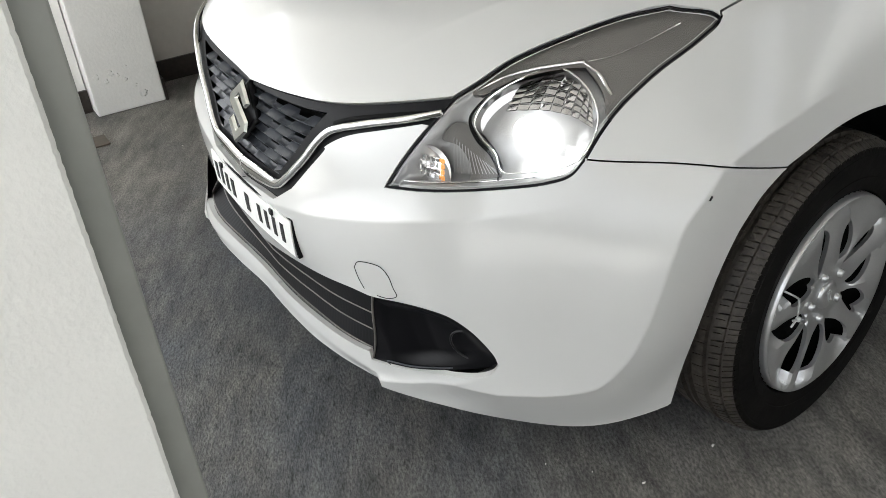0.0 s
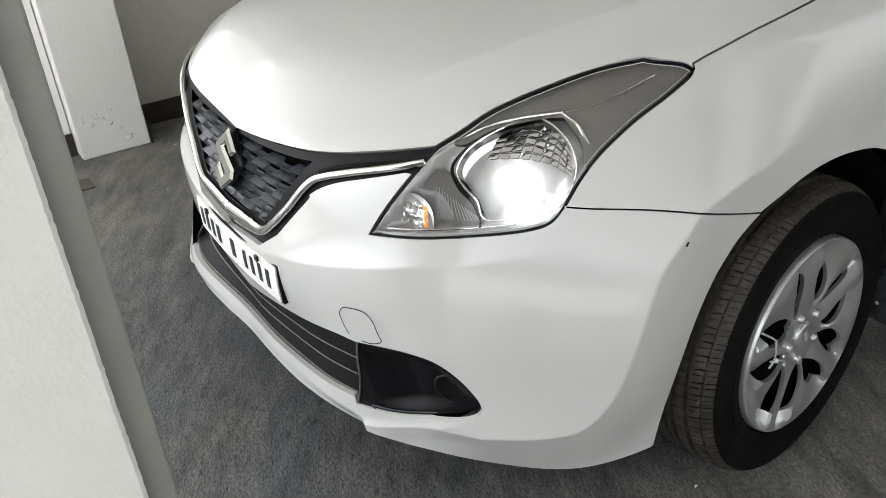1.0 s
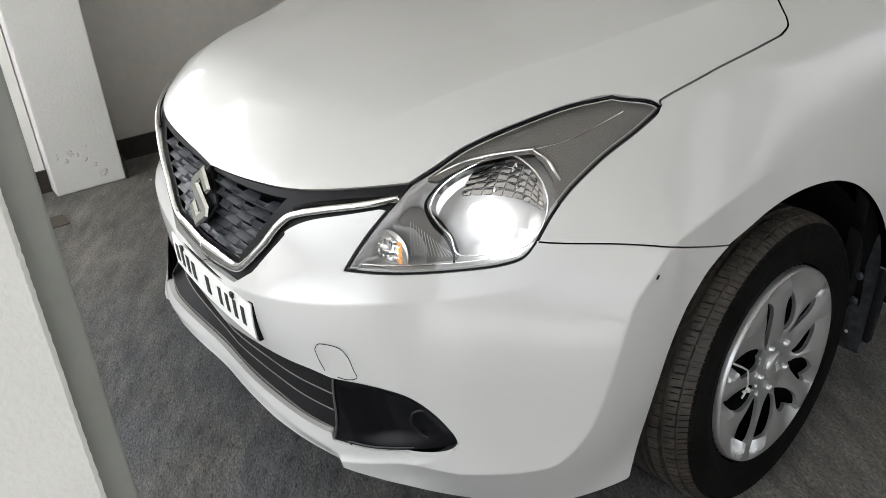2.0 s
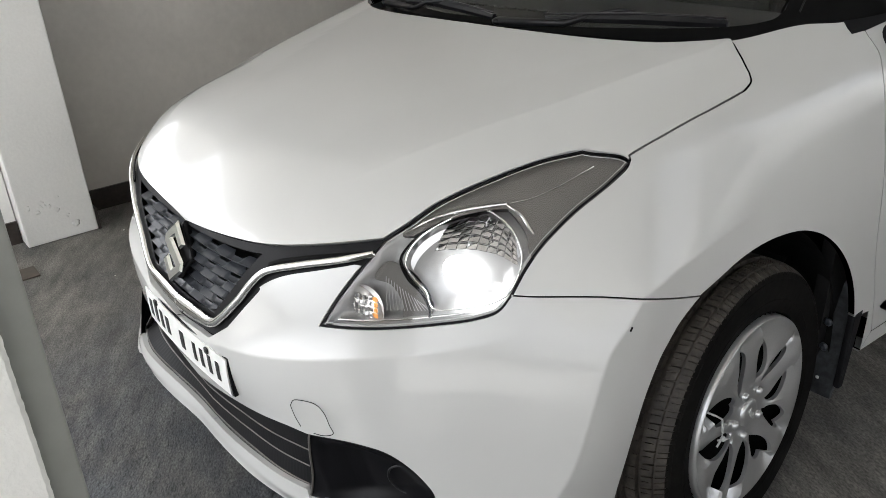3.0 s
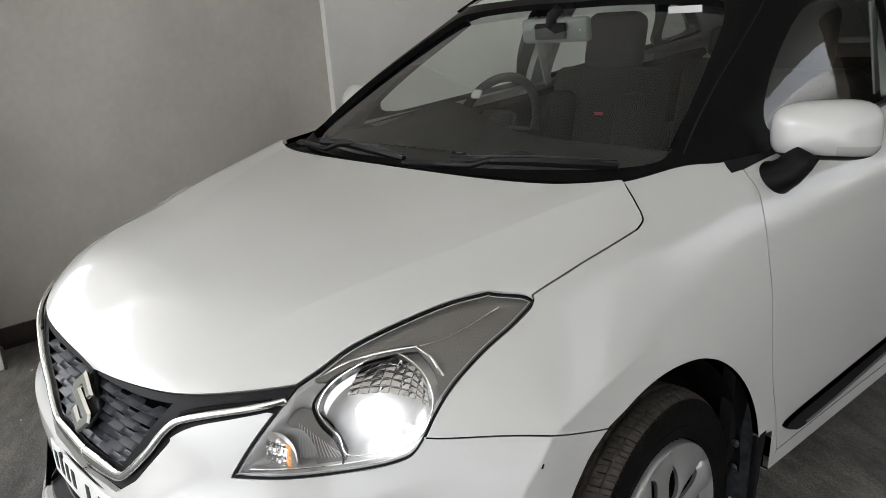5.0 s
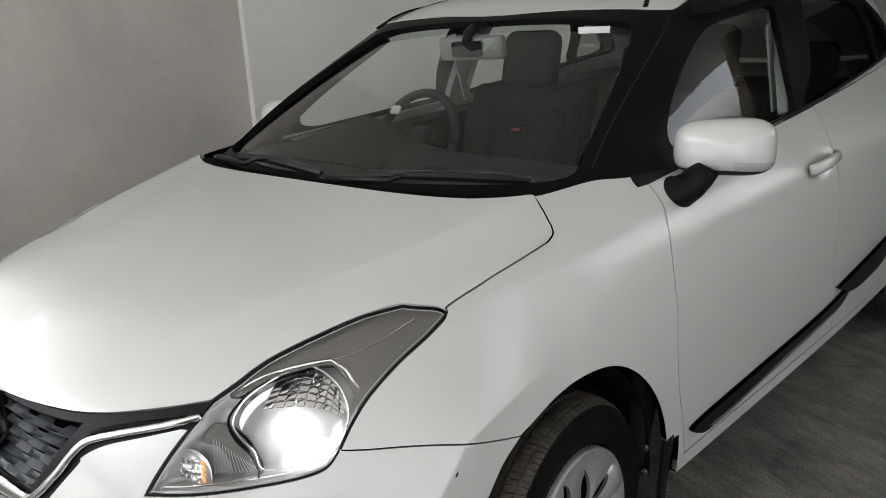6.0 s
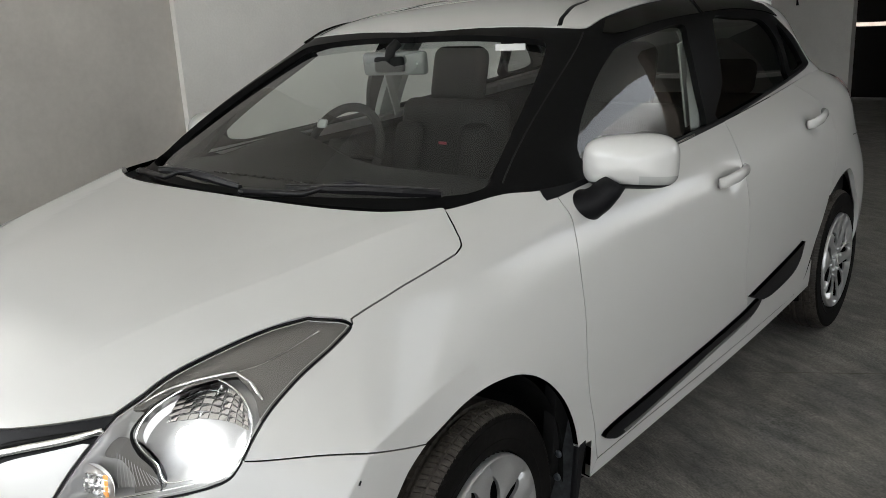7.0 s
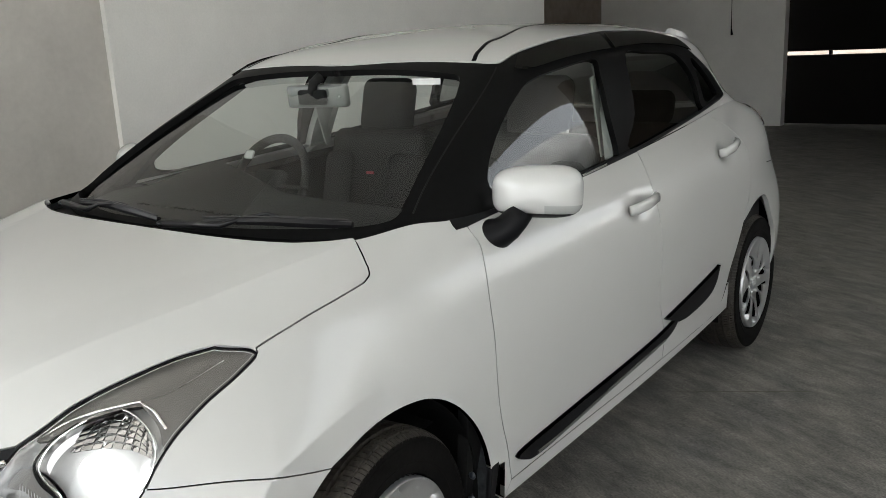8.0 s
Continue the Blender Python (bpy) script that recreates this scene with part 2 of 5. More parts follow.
DOOR_PILLAR = [(.825, 2.35, .200), (.838, 2.35, .300), (.850, 2.35, .420), (.864, 2.35, .540), (.872, 2.35, .660), (.872, 2.35, .790), (.852, 2.35, .900), (.804, 2.35, .980), (.745, 2.35, 1.036)]
DOOR_REAR_MID = [(.822, 2.90, .220), (.838, 2.90, .320), (.852, 2.90, .440), (.866, 2.90, .560), (.874, 2.90, .690), (.870, 2.90, .830), (.842, 2.90, .940), (.784, 2.90, 1.015), (.715, 2.90, 1.070)]
REAR_ARCH = [(.810, 3.34, .240), (.838, 3.34, .340), (.856, 3.34, .460), (.868, 3.34, .580), (.870, 3.34, .710), (.856, 3.34, .850), (.816, 3.34, .960), (.750, 3.34, 1.035), (.680, 3.33, 1.100)]
TAIL_CORNER = [(.785, 3.72, .250), (.815, 3.74, .350), (.828, 3.75, .470), (.826, 3.75, .600), (.806, 3.74, .730), (.758, 3.72, .860), (.748, 3.70, .980), (.700, 3.66, 1.062), (.615, 3.62, 1.100)]
TAIL_SIDE = [(.45, 3.90, .250), (.46, 3.93, .350), (.47, 3.94, .470), (.47, 3.94, .600), (.46, 3.93, .730), (.45, 3.90, .860), (.42, 3.86, .950), (.38, 3.80, 1.015), (.35, 3.74, 1.060)]
TAIL = [(0, 3.94, .250), (0, 3.97, .350), (0, 3.985, .470), (0, 3.985, .600), (0, 3.97, .730), (0, 3.94, .860), (0, 3.90, .950), (0, 3.84, 1.010), (0, 3.78, 1.055)]
LOWER = [NOSE, PLATE_SIDE, GRILLE_END, FOG_CORNER, BUMPER_CORNER, ARCH_FRONT, ARCH_TOP, FENDER_END, DOOR_FRONT_MID, DOOR_PILLAR, DOOR_REAR_MID, REAR_ARCH, TAIL_CORNER, TAIL_SIDE, TAIL]
# from the cowl or belt line up to the spine of the roof
SCREEN_MID = [(0, .890, .988), (0, 1.11, 1.105), (0, 1.37, 1.232), (0, 1.64, 1.352), (0, 1.77, 1.405), (0, 1.98, 1.444), (0, 2.2, 1.469)]
SCREEN_HALF = [(.30, .908, .986), (0.285, 1.12, 1.100), (0.27, 1.375, 1.227), (0.26, 1.635, 1.347), (0.25, 1.765, 1.401), (0.18, 1.98, 1.442), (0, 2.26, 1.472)]
SCREEN_END = [(.595, .990, .986), (0.572, 1.15, 1.080), (0.545, 1.38, 1.204), (0.512, 1.61, 1.320), (0.475, 1.75, 1.386), (0.33, 1.98, 1.435), (0, 2.32, 1.474)]
A_PILLAR = [(.680, 1.13, .995), (0.668, 1.23, 1.075), (0.636, 1.43, 1.190), (0.598, 1.64, 1.294), (0.545, 1.78, 1.372), (0.39, 2, 1.431), (0, 2.36, 1.475)]
FRONT_GLASS = [(0.748, 1.32, 0.985), (0.722, 1.43, 1.09), (0.688, 1.58, 1.2), (0.645, 1.74, 1.304), (0.578, 1.86, 1.384), (0.42, 2.06, 1.439), (0.0, 2.4, 1.477)]
DOOR_GLASS = [(0.756, 1.78, 1.006), (0.735, 1.82, 1.105), (0.702, 1.88, 1.212), (0.656, 1.96, 1.322), (0.588, 2.04, 1.403), (0.42, 2.18, 1.457), (0.0, 2.47, 1.48)]
B_PILLAR = [(0.743, 2.35, 1.037), (0.725, 2.36, 1.12), (0.696, 2.38, 1.222), (0.652, 2.4, 1.33), (0.585, 2.43, 1.401), (0.42, 2.47, 1.461), (0.0, 2.56, 1.472)]
REAR_GLASS = [(0.714, 2.9, 1.071), (0.699, 2.88, 1.14), (0.673, 2.86, 1.232), (0.632, 2.84, 1.325), (0.568, 2.82, 1.393), (0.4, 2.8, 1.457), (0.0, 2.7, 1.475)]
C_PILLAR = [(0.678, 3.33, 1.101), (0.662, 3.27, 1.15), (0.64, 3.21, 1.23), (0.604, 3.15, 1.316), (0.547, 3.11, 1.386), (0.38, 3.06, 1.442), (0.0, 2.86, 1.472)]
TAIL_PILLAR = [(0.6, 3.63, 1.1), (0.566, 3.55, 1.16), (0.545, 3.46, 1.235), (0.525, 3.38, 1.328), (0.465, 3.32, 1.382), (0.3, 3.23, 1.422), (0.0, 2.96, 1.464)]
TAIL_GLASS = [(0.0, 3.78, 1.056), (0.0, 3.68, 1.15), (0.0, 3.58, 1.235), (0.0, 3.48, 1.308), (0.0, 3.4, 1.354), (0.0, 3.28, 1.406), (0.0, 3.0, 1.458)]
UPPER = [SCREEN_MID, SCREEN_HALF, SCREEN_END, A_PILLAR, FRONT_GLASS, DOOR_GLASS, B_PILLAR, REAR_GLASS, C_PILLAR, TAIL_PILLAR, TAIL_GLASS]


class Skin:
    """A smooth surface through a net of profile curves; u runs from curve to curve, v along each."""

    def __init__(self, profiles):
        p = np.array(profiles, float)
        flip = np.array((-1.0, 1.0, 1.0))
        p = np.concatenate((p[2:0:-1] * flip, p, p[-2:-4:-1] * flip))
        p = np.concatenate((2 * p[:, :1] - p[:, 1:2], p, 2 * p[:, -1:] - p[:, -2:-1]), axis=1)
        c = p[1:-1] - (p[:-2] - 2 * p[1:-1] + p[2:]) / 6
        c[:, 1:-1] -= (c[:, :-2] - 2 * c[:, 1:-1] + c[:, 2:]) / 6
        self.net = c                                   # one curve and one point of margin on each side
        self.nu, self.nv = len(profiles) - 1, len(profiles[0]) - 1

    def at(self, u, v, out=0.0):
        """Places and normals at arrays of u and v, moved out along the normal."""
        u, v = np.atleast_1d(np.asarray(u, float)), np.atleast_1d(np.asarray(v, float))
        u, v = np.clip(u, 0, self.nu - 1e-9), np.clip(v, 0, self.nv - 1e-9)
        i, j = u.astype(int), v.astype(int)
        a, b = u - i, v - j

        def basis(s):
            return np.stack(((1 - s) ** 3, 3 * s ** 3 - 6 * s ** 2 + 4, -3 * s ** 3 + 3 * s ** 2 + 3 * s + 1, s ** 3)) / 6

        def slope(s):
            return np.stack((-(1 - s) ** 2, 3 * s ** 2 - 4 * s, -3 * s ** 2 + 2 * s + 1, s ** 2)) / 2

        bu, bv, du, dv = basis(a), basis(b), slope(a), slope(b)
        pos, tu, tv = np.zeros((3, len(u), 3))
        for m in range(4):
            for n in range(4):
                c = self.net[i + m, j + n]
                pos += c * (bu[m] * bv[n])[:, None]
                tu += c * (du[m] * bv[n])[:, None]
                tv += c * (bu[m] * dv[n])[:, None]
        nor = np.cross(tu, tv)
        nor /= np.maximum(np.linalg.norm(nor, axis=1), 1e-9)[:, None]
        return pos + nor * np.reshape(out, (-1, 1)), nor


LOW, UP = Skin(LOWER), Skin(UPPER)

# seams and edges, in u and v of the surfaces
LAMP = [(2.404, 3.902), (2.887, 3.925), (3.407, 3.989), (3.766, 4.029), (3.973, 4.093), (4.074, 4.255), (4.181, 4.572), (4.313, 4.835), (4.545, 5.164), (4.779, 5.453), (4.899, 5.709), (4.886, 5.878), (4.615, 6.078), (4.013, 6.281), (3.657, 6.158), (3.353, 5.891), (3.055, 5.579), (2.900, 5.297), (2.749, 5.093), (2.657, 4.745), (2.514, 4.297)]
LIP_LINE = [(0.030, 4.724), (0.547, 4.788), (0.967, 4.844), (1.367, 4.894), (1.688, 4.946), (2.160, 5.027), (2.693, 5.068)]
GRILLE_LOW = [(2.587, 4.767), (2.294, 4.693), (1.983, 4.593), (1.787, 4.473), (1.622, 4.214), (1.421, 3.827), (1.171, 3.372), (0.893, 3.050), (0.526, 2.956)]
CHROME_LINE = [(2.669, 4.879), (2.409, 4.817), (2.081, 4.743), (1.816, 4.648), (1.643, 4.535), (1.512, 4.320), (1.358, 3.979), (1.129, 3.586), (0.876, 3.277), (0.545, 3.201)]
INTAKE_TOP = [(0.040, 1.568), (0.983, 1.873), (1.553, 2.031), (1.986, 2.131), (2.266, 2.130)]
FOG_EDGE = [(2.266, 2.130), (2.627, 2.199), (2.886, 2.188), (3.094, 2.108), (3.275, 1.889), (3.416, 1.577), (3.454, 1.386), (3.338, 1.183), (2.952, 0.940), (2.493, 0.702), (2.166, 0.594), (1.941, 0.527)]
INTAKE_LOW = [(1.933, 0.687), (1.490, 0.618), (0.984, 0.572), (0.349, 0.518)]
BUMPER_SEAM = [(4.073, 4.268), (4.810, 4.011), (5.554, 3.569)]
ARCH_BUMPER = [(5.554, 3.569), (5.409, 3.291), (5.271, 2.876), (5.159, 2.364), (5.090, 1.810), (5.048, 1.284), (5.016, 0.729), (4.983, 0.025)]
ARCH_FENDER = [(5.564, 3.583), (5.695, 3.702), (5.840, 3.845), (5.984, 3.944), (6.153, 4.001), (6.320, 3.980), (6.439, 3.889), (6.560, 3.698), (6.688, 3.352), (6.809, 2.848), (6.898, 2.269), (6.955, 1.684)]
FENDER_FOOT = [(7.089, 1.613), (7.095, 1.218), (7.112, 0.648)]
HOOD_SEAM = [(4.819, 5.991), (4.940, 6.316), (5.035, 6.657), (5.227, 6.938), (5.463, 7.137), (5.448, 7.265), (5.252, 7.408), (4.704, 7.685), (4.089, 7.953), (3.820, 8.000)]
DOOR_FRONT = [(6.933, 7.763), (7.054, 7.094), (7.059, 6.382), (7.023, 5.312), (7.012, 4.507), (7.005, 3.765), (7.020, 3.126), (7.056, 2.537), (7.109, 1.953), (7.148, 1.341), (7.173, 1.026)]
DOOR_LOW = [(7.173, 1.026), (7.705, 1.025), (8.345, 0.984), (8.973, 0.957), (9.812, 0.872), (10.056, 1.684)]
DOOR_MID = [(8.852, 7.927), (8.739, 6.619), (8.714, 5.640), (8.729, 4.658), (8.727, 3.899), (8.746, 3.053), (8.820, 2.343)]
ARCH_REAR = [(10.234, 0.150), (10.124, 1.701), (10.160, 2.867), (10.323, 3.650), (10.580, 3.978), (10.860, 4.046), (11.026, 3.804), (11.193, 3.127)]
HOOD_FOLD = [(3.897, 7.882), (3.336, 7.564), (3.042, 7.178), (2.821, 6.821), (2.557, 6.527), (2.300, 6.223), (2.021, 5.899), (1.695, 5.535)]
LEDGE_LINE = [(1.863, 0.077), (2.248, 0.283), (2.728, 0.616), (3.123, 0.952), (3.384, 1.242), (3.503, 1.415)]
TOW_A = [(2.168, 2.629), (2.230, 2.746), (2.437, 2.776), (2.542, 2.664), (2.592, 2.469), (2.618, 2.345), (2.514, 2.266), (2.399, 2.258)]
TOW_B = [(2.168, 2.629), (2.208, 2.456), (2.259, 2.303)]
ARCH_CREASE = [(5.095, 3.890), (4.969, 3.603), (4.832, 3.299), (4.750, 2.909), (4.672, 2.395), (4.590, 1.906), (4.478, 1.470), (4.265, 1.071), (3.990, 0.964), (3.512, 0.904), (2.980, 0.802)]
FENDER_CREASE = [(5.239, 3.996), (5.495, 4.182), (5.939, 4.478), (6.302, 4.598), (6.648, 4.623)]
BUMPER_CREASE = [(1.296, 3.080), (1.997, 3.313), (2.601, 3.483), (3.099, 3.587), (3.547, 3.682), (3.975, 3.753), (4.226, 3.807), (4.392, 3.839)]
MOULD_FRONT = [(7.213, 1.629), (7.683, 1.731), (8.307, 1.830), (8.748, 1.927), (9.011, 2.047), (8.985, 1.790), (8.800, 1.610), (8.323, 1.490), (7.697, 1.310), (7.384, 1.268), (7.270, 1.372)]
MOULD_REAR = [(8.839, 2.315), (9.145, 2.469), (9.534, 2.658), (9.750, 2.796), (9.709, 2.233), (9.576, 1.937), (9.240, 1.837), (9.056, 1.925)]
MOULD_LINE = [(7.381, 1.341), (7.694, 1.366), (8.319, 1.566), (8.862, 1.672)]
BROW_TOP = [(2.714, 5.124), (2.860, 5.336), (3.004, 5.631), (3.285, 5.955), (3.568, 6.231), (3.903, 6.372), (4.531, 6.189), (4.883, 5.932), (4.910, 5.746), (4.794, 5.480), (4.556, 5.183), (4.318, 4.846), (4.237, 4.719)]
BROW_LOW = [(4.237, 4.719), (4.149, 5.014), (3.997, 5.269), (3.796, 5.507), (3.562, 5.519), (3.278, 5.446), (3.071, 5.337), (2.921, 5.161), (2.802, 4.878), (2.719, 4.737)]
BROW_ARC = [(3.744, 5.507), (3.979, 5.295), (4.116, 5.082), (4.180, 4.978)]
BROW_LINE = [(2.905, 5.183), (3.073, 5.347), (3.284, 5.447), (3.575, 5.502), (3.757, 5.513)]
BROW_MARK = [(3.786, 5.509), (4.031, 5.566), (4.275, 5.738), (4.445, 5.964)]
LAMP_TRIM = [(2.812, 4.830), (2.993, 4.745), (3.168, 4.561), (3.303, 4.354), (3.382, 4.097), (3.145, 4.041), (3.078, 4.283), (2.928, 4.508), (2.748, 4.605)]
BOWL_EDGE = [(3.466, 5.490), (3.717, 5.354), (3.944, 5.099), (4.084, 4.827), (4.123, 4.623), (4.099, 4.419), (4.014, 4.258), (3.850, 4.193), (3.596, 4.176), (3.395, 4.194), (3.298, 4.406), (3.138, 4.596), (3.026, 4.787), (3.017, 4.995), (3.085, 5.183), (3.240, 5.355)]
FACET_TOP = [(3.235, 5.322), (3.489, 5.471), (3.838, 5.225), (4.036, 4.892)]
FACET_LOW = [(3.231, 4.937), (3.542, 4.921), (3.850, 4.811), (4.092, 4.620)]
BULB_AT = [(3.563, 4.629)]
ROOF_EDGE = [(0.405, 3.167), (1.940, 3.479), (2.778, 3.659)]
BAND_TOP = [(2.778, 3.659), (3.496, 4.030), (4.610, 4.090), (5.405, 4.243), (6.147, 4.461), (6.997, 4.407), (7.652, 3.845), (7.976, 2.906), (8.291, 1.937), (8.276, 0.906), (8.044, 0.589)]
SCREEN_EDGE = [(0.507, 2.991), (1.608, 3.053), (1.938, 3.026), (2.135, 2.640), (2.375, 1.877), (2.535, 1.220), (2.650, 0.493), (2.570, 0.341)]
GLASS_FRONT = [(4.014, 0.631), (3.844, 1.455), (3.807, 2.282), (3.940, 2.784), (4.194, 2.971), (4.914, 3.097), (5.446, 3.183), (5.530, 1.891), (5.646, 0.132), (5.203, 0.000)]
GLASS_REAR = [(6.016, 3.254), (6.537, 3.322), (7.181, 3.125), (7.376, 2.176), (7.282, 0.865), (7.250, 0.311), (6.640, 0.169), (5.791, 0.126), (5.920, 1.340)]
GLASS_QUARTER = [(7.695, 2.942), (7.949, 2.071), (8.002, 1.138), (7.809, 0.777), (7.446, 0.738), (7.494, 1.638)]
DITCH = [(2.013, 3.546), (2.006, 4.006), (2.314, 4.613), (3.578, 5.006)]

# ---- building helpers ----
from mathutils.geometry import delaunay_2d_cdt

METRIC = np.array((0.20, 0.12))


def link(name, verts, faces, mat, parent=None, label="", smooth=True, normals=None):
    me = bpy.data.meshes.new(name)
    me.from_pydata([tuple(map(float, v)) for v in verts], [], [tuple(map(int, f)) for f in faces])
    me.materials.append(mat)
    me.polygons.foreach_set("use_smooth", [smooth] * len(me.polygons))
    me.update()
    if normals is not None:
        me.normals_split_custom_set_from_vertices([tuple(map(float, n)) for n in normals])
    ob = new(name, me)
    ob.parent = parent
    if label:
        tagged(ob, label)
    return ob


def part(name, bm, mat, parent=None, label="", smooth=False):
    me = bpy.data.meshes.new(name)
    bm.to_mesh(me)
    bm.free()
    me.materials.append(mat)
    me.polygons.foreach_set("use_smooth", [smooth] * len(me.polygons))
    ob = new(name, me)
    ob.parent = parent
    if label:
        tagged(ob, label)
    return ob


def box(lo, hi, bevel=0.0, m=None, segments=2):
    bm = bmesh.new()
    bmesh.ops.create_cube(bm, size=1)
    for v in bm.verts:
        v.co = [lo[k] + (hi[k] - lo[k]) * (v.co[k] + 0.5) for k in range(3)]
    if bevel:
        bmesh.ops.bevel(bm, geom=bm.edges[:], offset=bevel, segments=segments, affect="EDGES", profile=0.5)
    if m is not None:
        bm.transform(m)
    return bm


def tube(points, radius, sides=8, flat=1.0):
    """A rod along points; radius may taper as a list."""
    pts = [Vector(p) for p in points]
    radii = radius if isinstance(radius, (list, tuple)) else [radius] * len(pts)
    bm = bmesh.new()
    rings = []
    for k, p in enumerate(pts):
        way = (pts[min(k + 1, len(pts) - 1)] - pts[max(k - 1, 0)]).normalized()
        side = way.cross(Vector((0, 0, 1)))
        side = side.normalized() if side.length > 1e-4 else Vector((1, 0, 0))
        up = side.cross(way)
        rings.append([bm.verts.new(p + radii[k] * (side * math.cos(a) + up * math.sin(a) * flat)) for a in (math.tau * i / sides for i in range(sides))])
    for a, b in zip(rings, rings[1:]):
        for i in range(sides):
            bm.faces.new((a[i], a[(i + 1) % sides], b[(i + 1) % sides], b[i]))
    bm.faces.new(rings[0][::-1])
    bm.faces.new(rings[-1])
    bmesh.ops.recalc_face_normals(bm, faces=bm.faces[:])
    return bm


def spun(profile, segments=64, start=0.0, sweep=math.tau):
    """A body turned round the x axis from (x, radius) pairs."""
    closed = abs(sweep - math.tau) < 1e-6
    n = segments if closed else segments + 1
    verts, faces = [], []
    for i in range(n):
        a = start + sweep * i / segments
        verts += [(x, r * math.cos(a), r * math.sin(a)) for x, r in profile]
    k = len(profile)
    for i in range(segments):
        j = (i + 1) % n
        faces += [(i * k + q, i * k + q + 1, j * k + q + 1, j * k + q) for q in range(k - 1)]
    return verts, faces


def curve(points, sub=6):
    """A smooth line through points of a surface's u, v."""
    p = np.array(points, float)
    if len(p) < 3:
        s = np.linspace(0, 1, sub + 1)[:, None]
        return p[:1] + (p[-1:] - p[:1]) * s
    q = np.concatenate((2 * p[:1] - p[1:2], p, 2 * p[-1:] - p[-2:-1]))
    out = []
    for i in range(len(p) - 1):
        a, b, c, d = q[i:i + 4]
        for s in np.arange(sub) / sub:
            out.append(0.5 * (2 * b + (c - a) * s + (2 * a - 5 * b + 4 * c - d) * s * s + (3 * b - a - 3 * c + d) * s ** 3))
    return np.array(out + [p[-1]])


def straight(a, b, step=0.12):
    n = max(2, int(np.abs(np.subtract(b, a)).max() / step) + 1)
    return np.linspace(a, b, n)


def outline(*lines):
    """One closed outline from lines laid end to end."""
    p = np.concatenate([np.atleast_2d(x) for x in lines])
    keep = [0]
    for k in range(1, len(p)):
        if np.hypot(*((p[k] - p[keep[-1]]) * METRIC)) > 0.0012:
            keep.append(k)
    if np.hypot(*((p[keep[-1]] - p[0]) * METRIC)) < 0.0012:
        keep.pop()
    return p[keep]


def loop(points, sub=6):
    """A closed smooth outline."""
    p = np.array(points, float)
    q = curve(np.concatenate((p[-2:], p, p[:3])), sub)
    return outline(q[2 * sub:(2 + len(p)) * sub])


def inside(points, poly):
    x, y = points[:, 0], points[:, 1]
    hit = np.zeros(len(points), bool)
    a, b = poly, np.roll(poly, -1, 0)
    for (ax, ay), (bx, by) in zip(a, b):
        cross = (ay > y) != (by > y)
        if abs(by - ay) > 1e-12:
            hit ^= cross & (x < (bx - ax) * (y - ay) / (by - ay) + ax)
    return hit


def away(points, line, closed=True):
    """Distance of points from a line, in the flat metric, and on which side of it they lie."""
    p, a = points * METRIC, line * METRIC
    b = np.roll(a, -1, 0)
    if not closed:
        a, b = a[:-1], b[:-1]
    best, way = np.full(len(p), 1e9), np.zeros(len(p))
    for s, e in zip(a, b):
        d = e - s
        k = np.clip(((p - s) @ d) / max(d @ d, 1e-12), 0, 1)
        g = p - (s + k[:, None] * d)
        r = np.hypot(g[:, 0], g[:, 1])
        m = r < best
        best[m], way[m] = r[m], (d[0] * g[:, 1] - d[1] * g[:, 0])[m]
    return best, way


def inset(skin, poly, gap):
    """The outline moved inwards by gap metres on the surface; parts on the centre line stay."""
    nxt, prv = np.roll(poly, -1, 0), np.roll(poly, 1, 0)
    pos, nor = skin.at(poly[:, 0], poly[:, 1])
    along = skin.at(nxt[:, 0], nxt[:, 1])[0] - skin.at(prv[:, 0], prv[:, 1])[0]
    along /= np.maximum(np.linalg.norm(along, axis=1), 1e-9)[:, None]
    area = np.sum(poly[:, 0] * nxt[:, 1] - nxt[:, 0] * poly[:, 1])
    inward = np.cross(nor, along) * (1 if area > 0 else -1)
    h = 1e-3
    tu = (skin.at(poly[:, 0] + h, poly[:, 1])[0] - pos) / h
    tv = (skin.at(poly[:, 0], poly[:, 1] + h)[0] - pos) / h
    tu[poly[:, 0] > skin.nu - 2 * h] = (1, 0, 0)
    back = poly[:, 1] > skin.nv - 2 * h
    tv[back] = ((pos - skin.at(poly[:, 0], poly[:, 1] - h)[0]) / h)[back]
    out = poly.copy()
    for k in range(len(poly)):
        j = np.stack((tu[k], tv[k]), 1)
        out[k] += np.clip(np.linalg.lstsq(j, inward[k] * gap, rcond=None)[0], -0.4, 0.4)
    mid = (poly[:, 0] < 1e-6)
    out[mid, 0] = 0
    return np.clip(out, 0, (skin.nu, skin.nv))


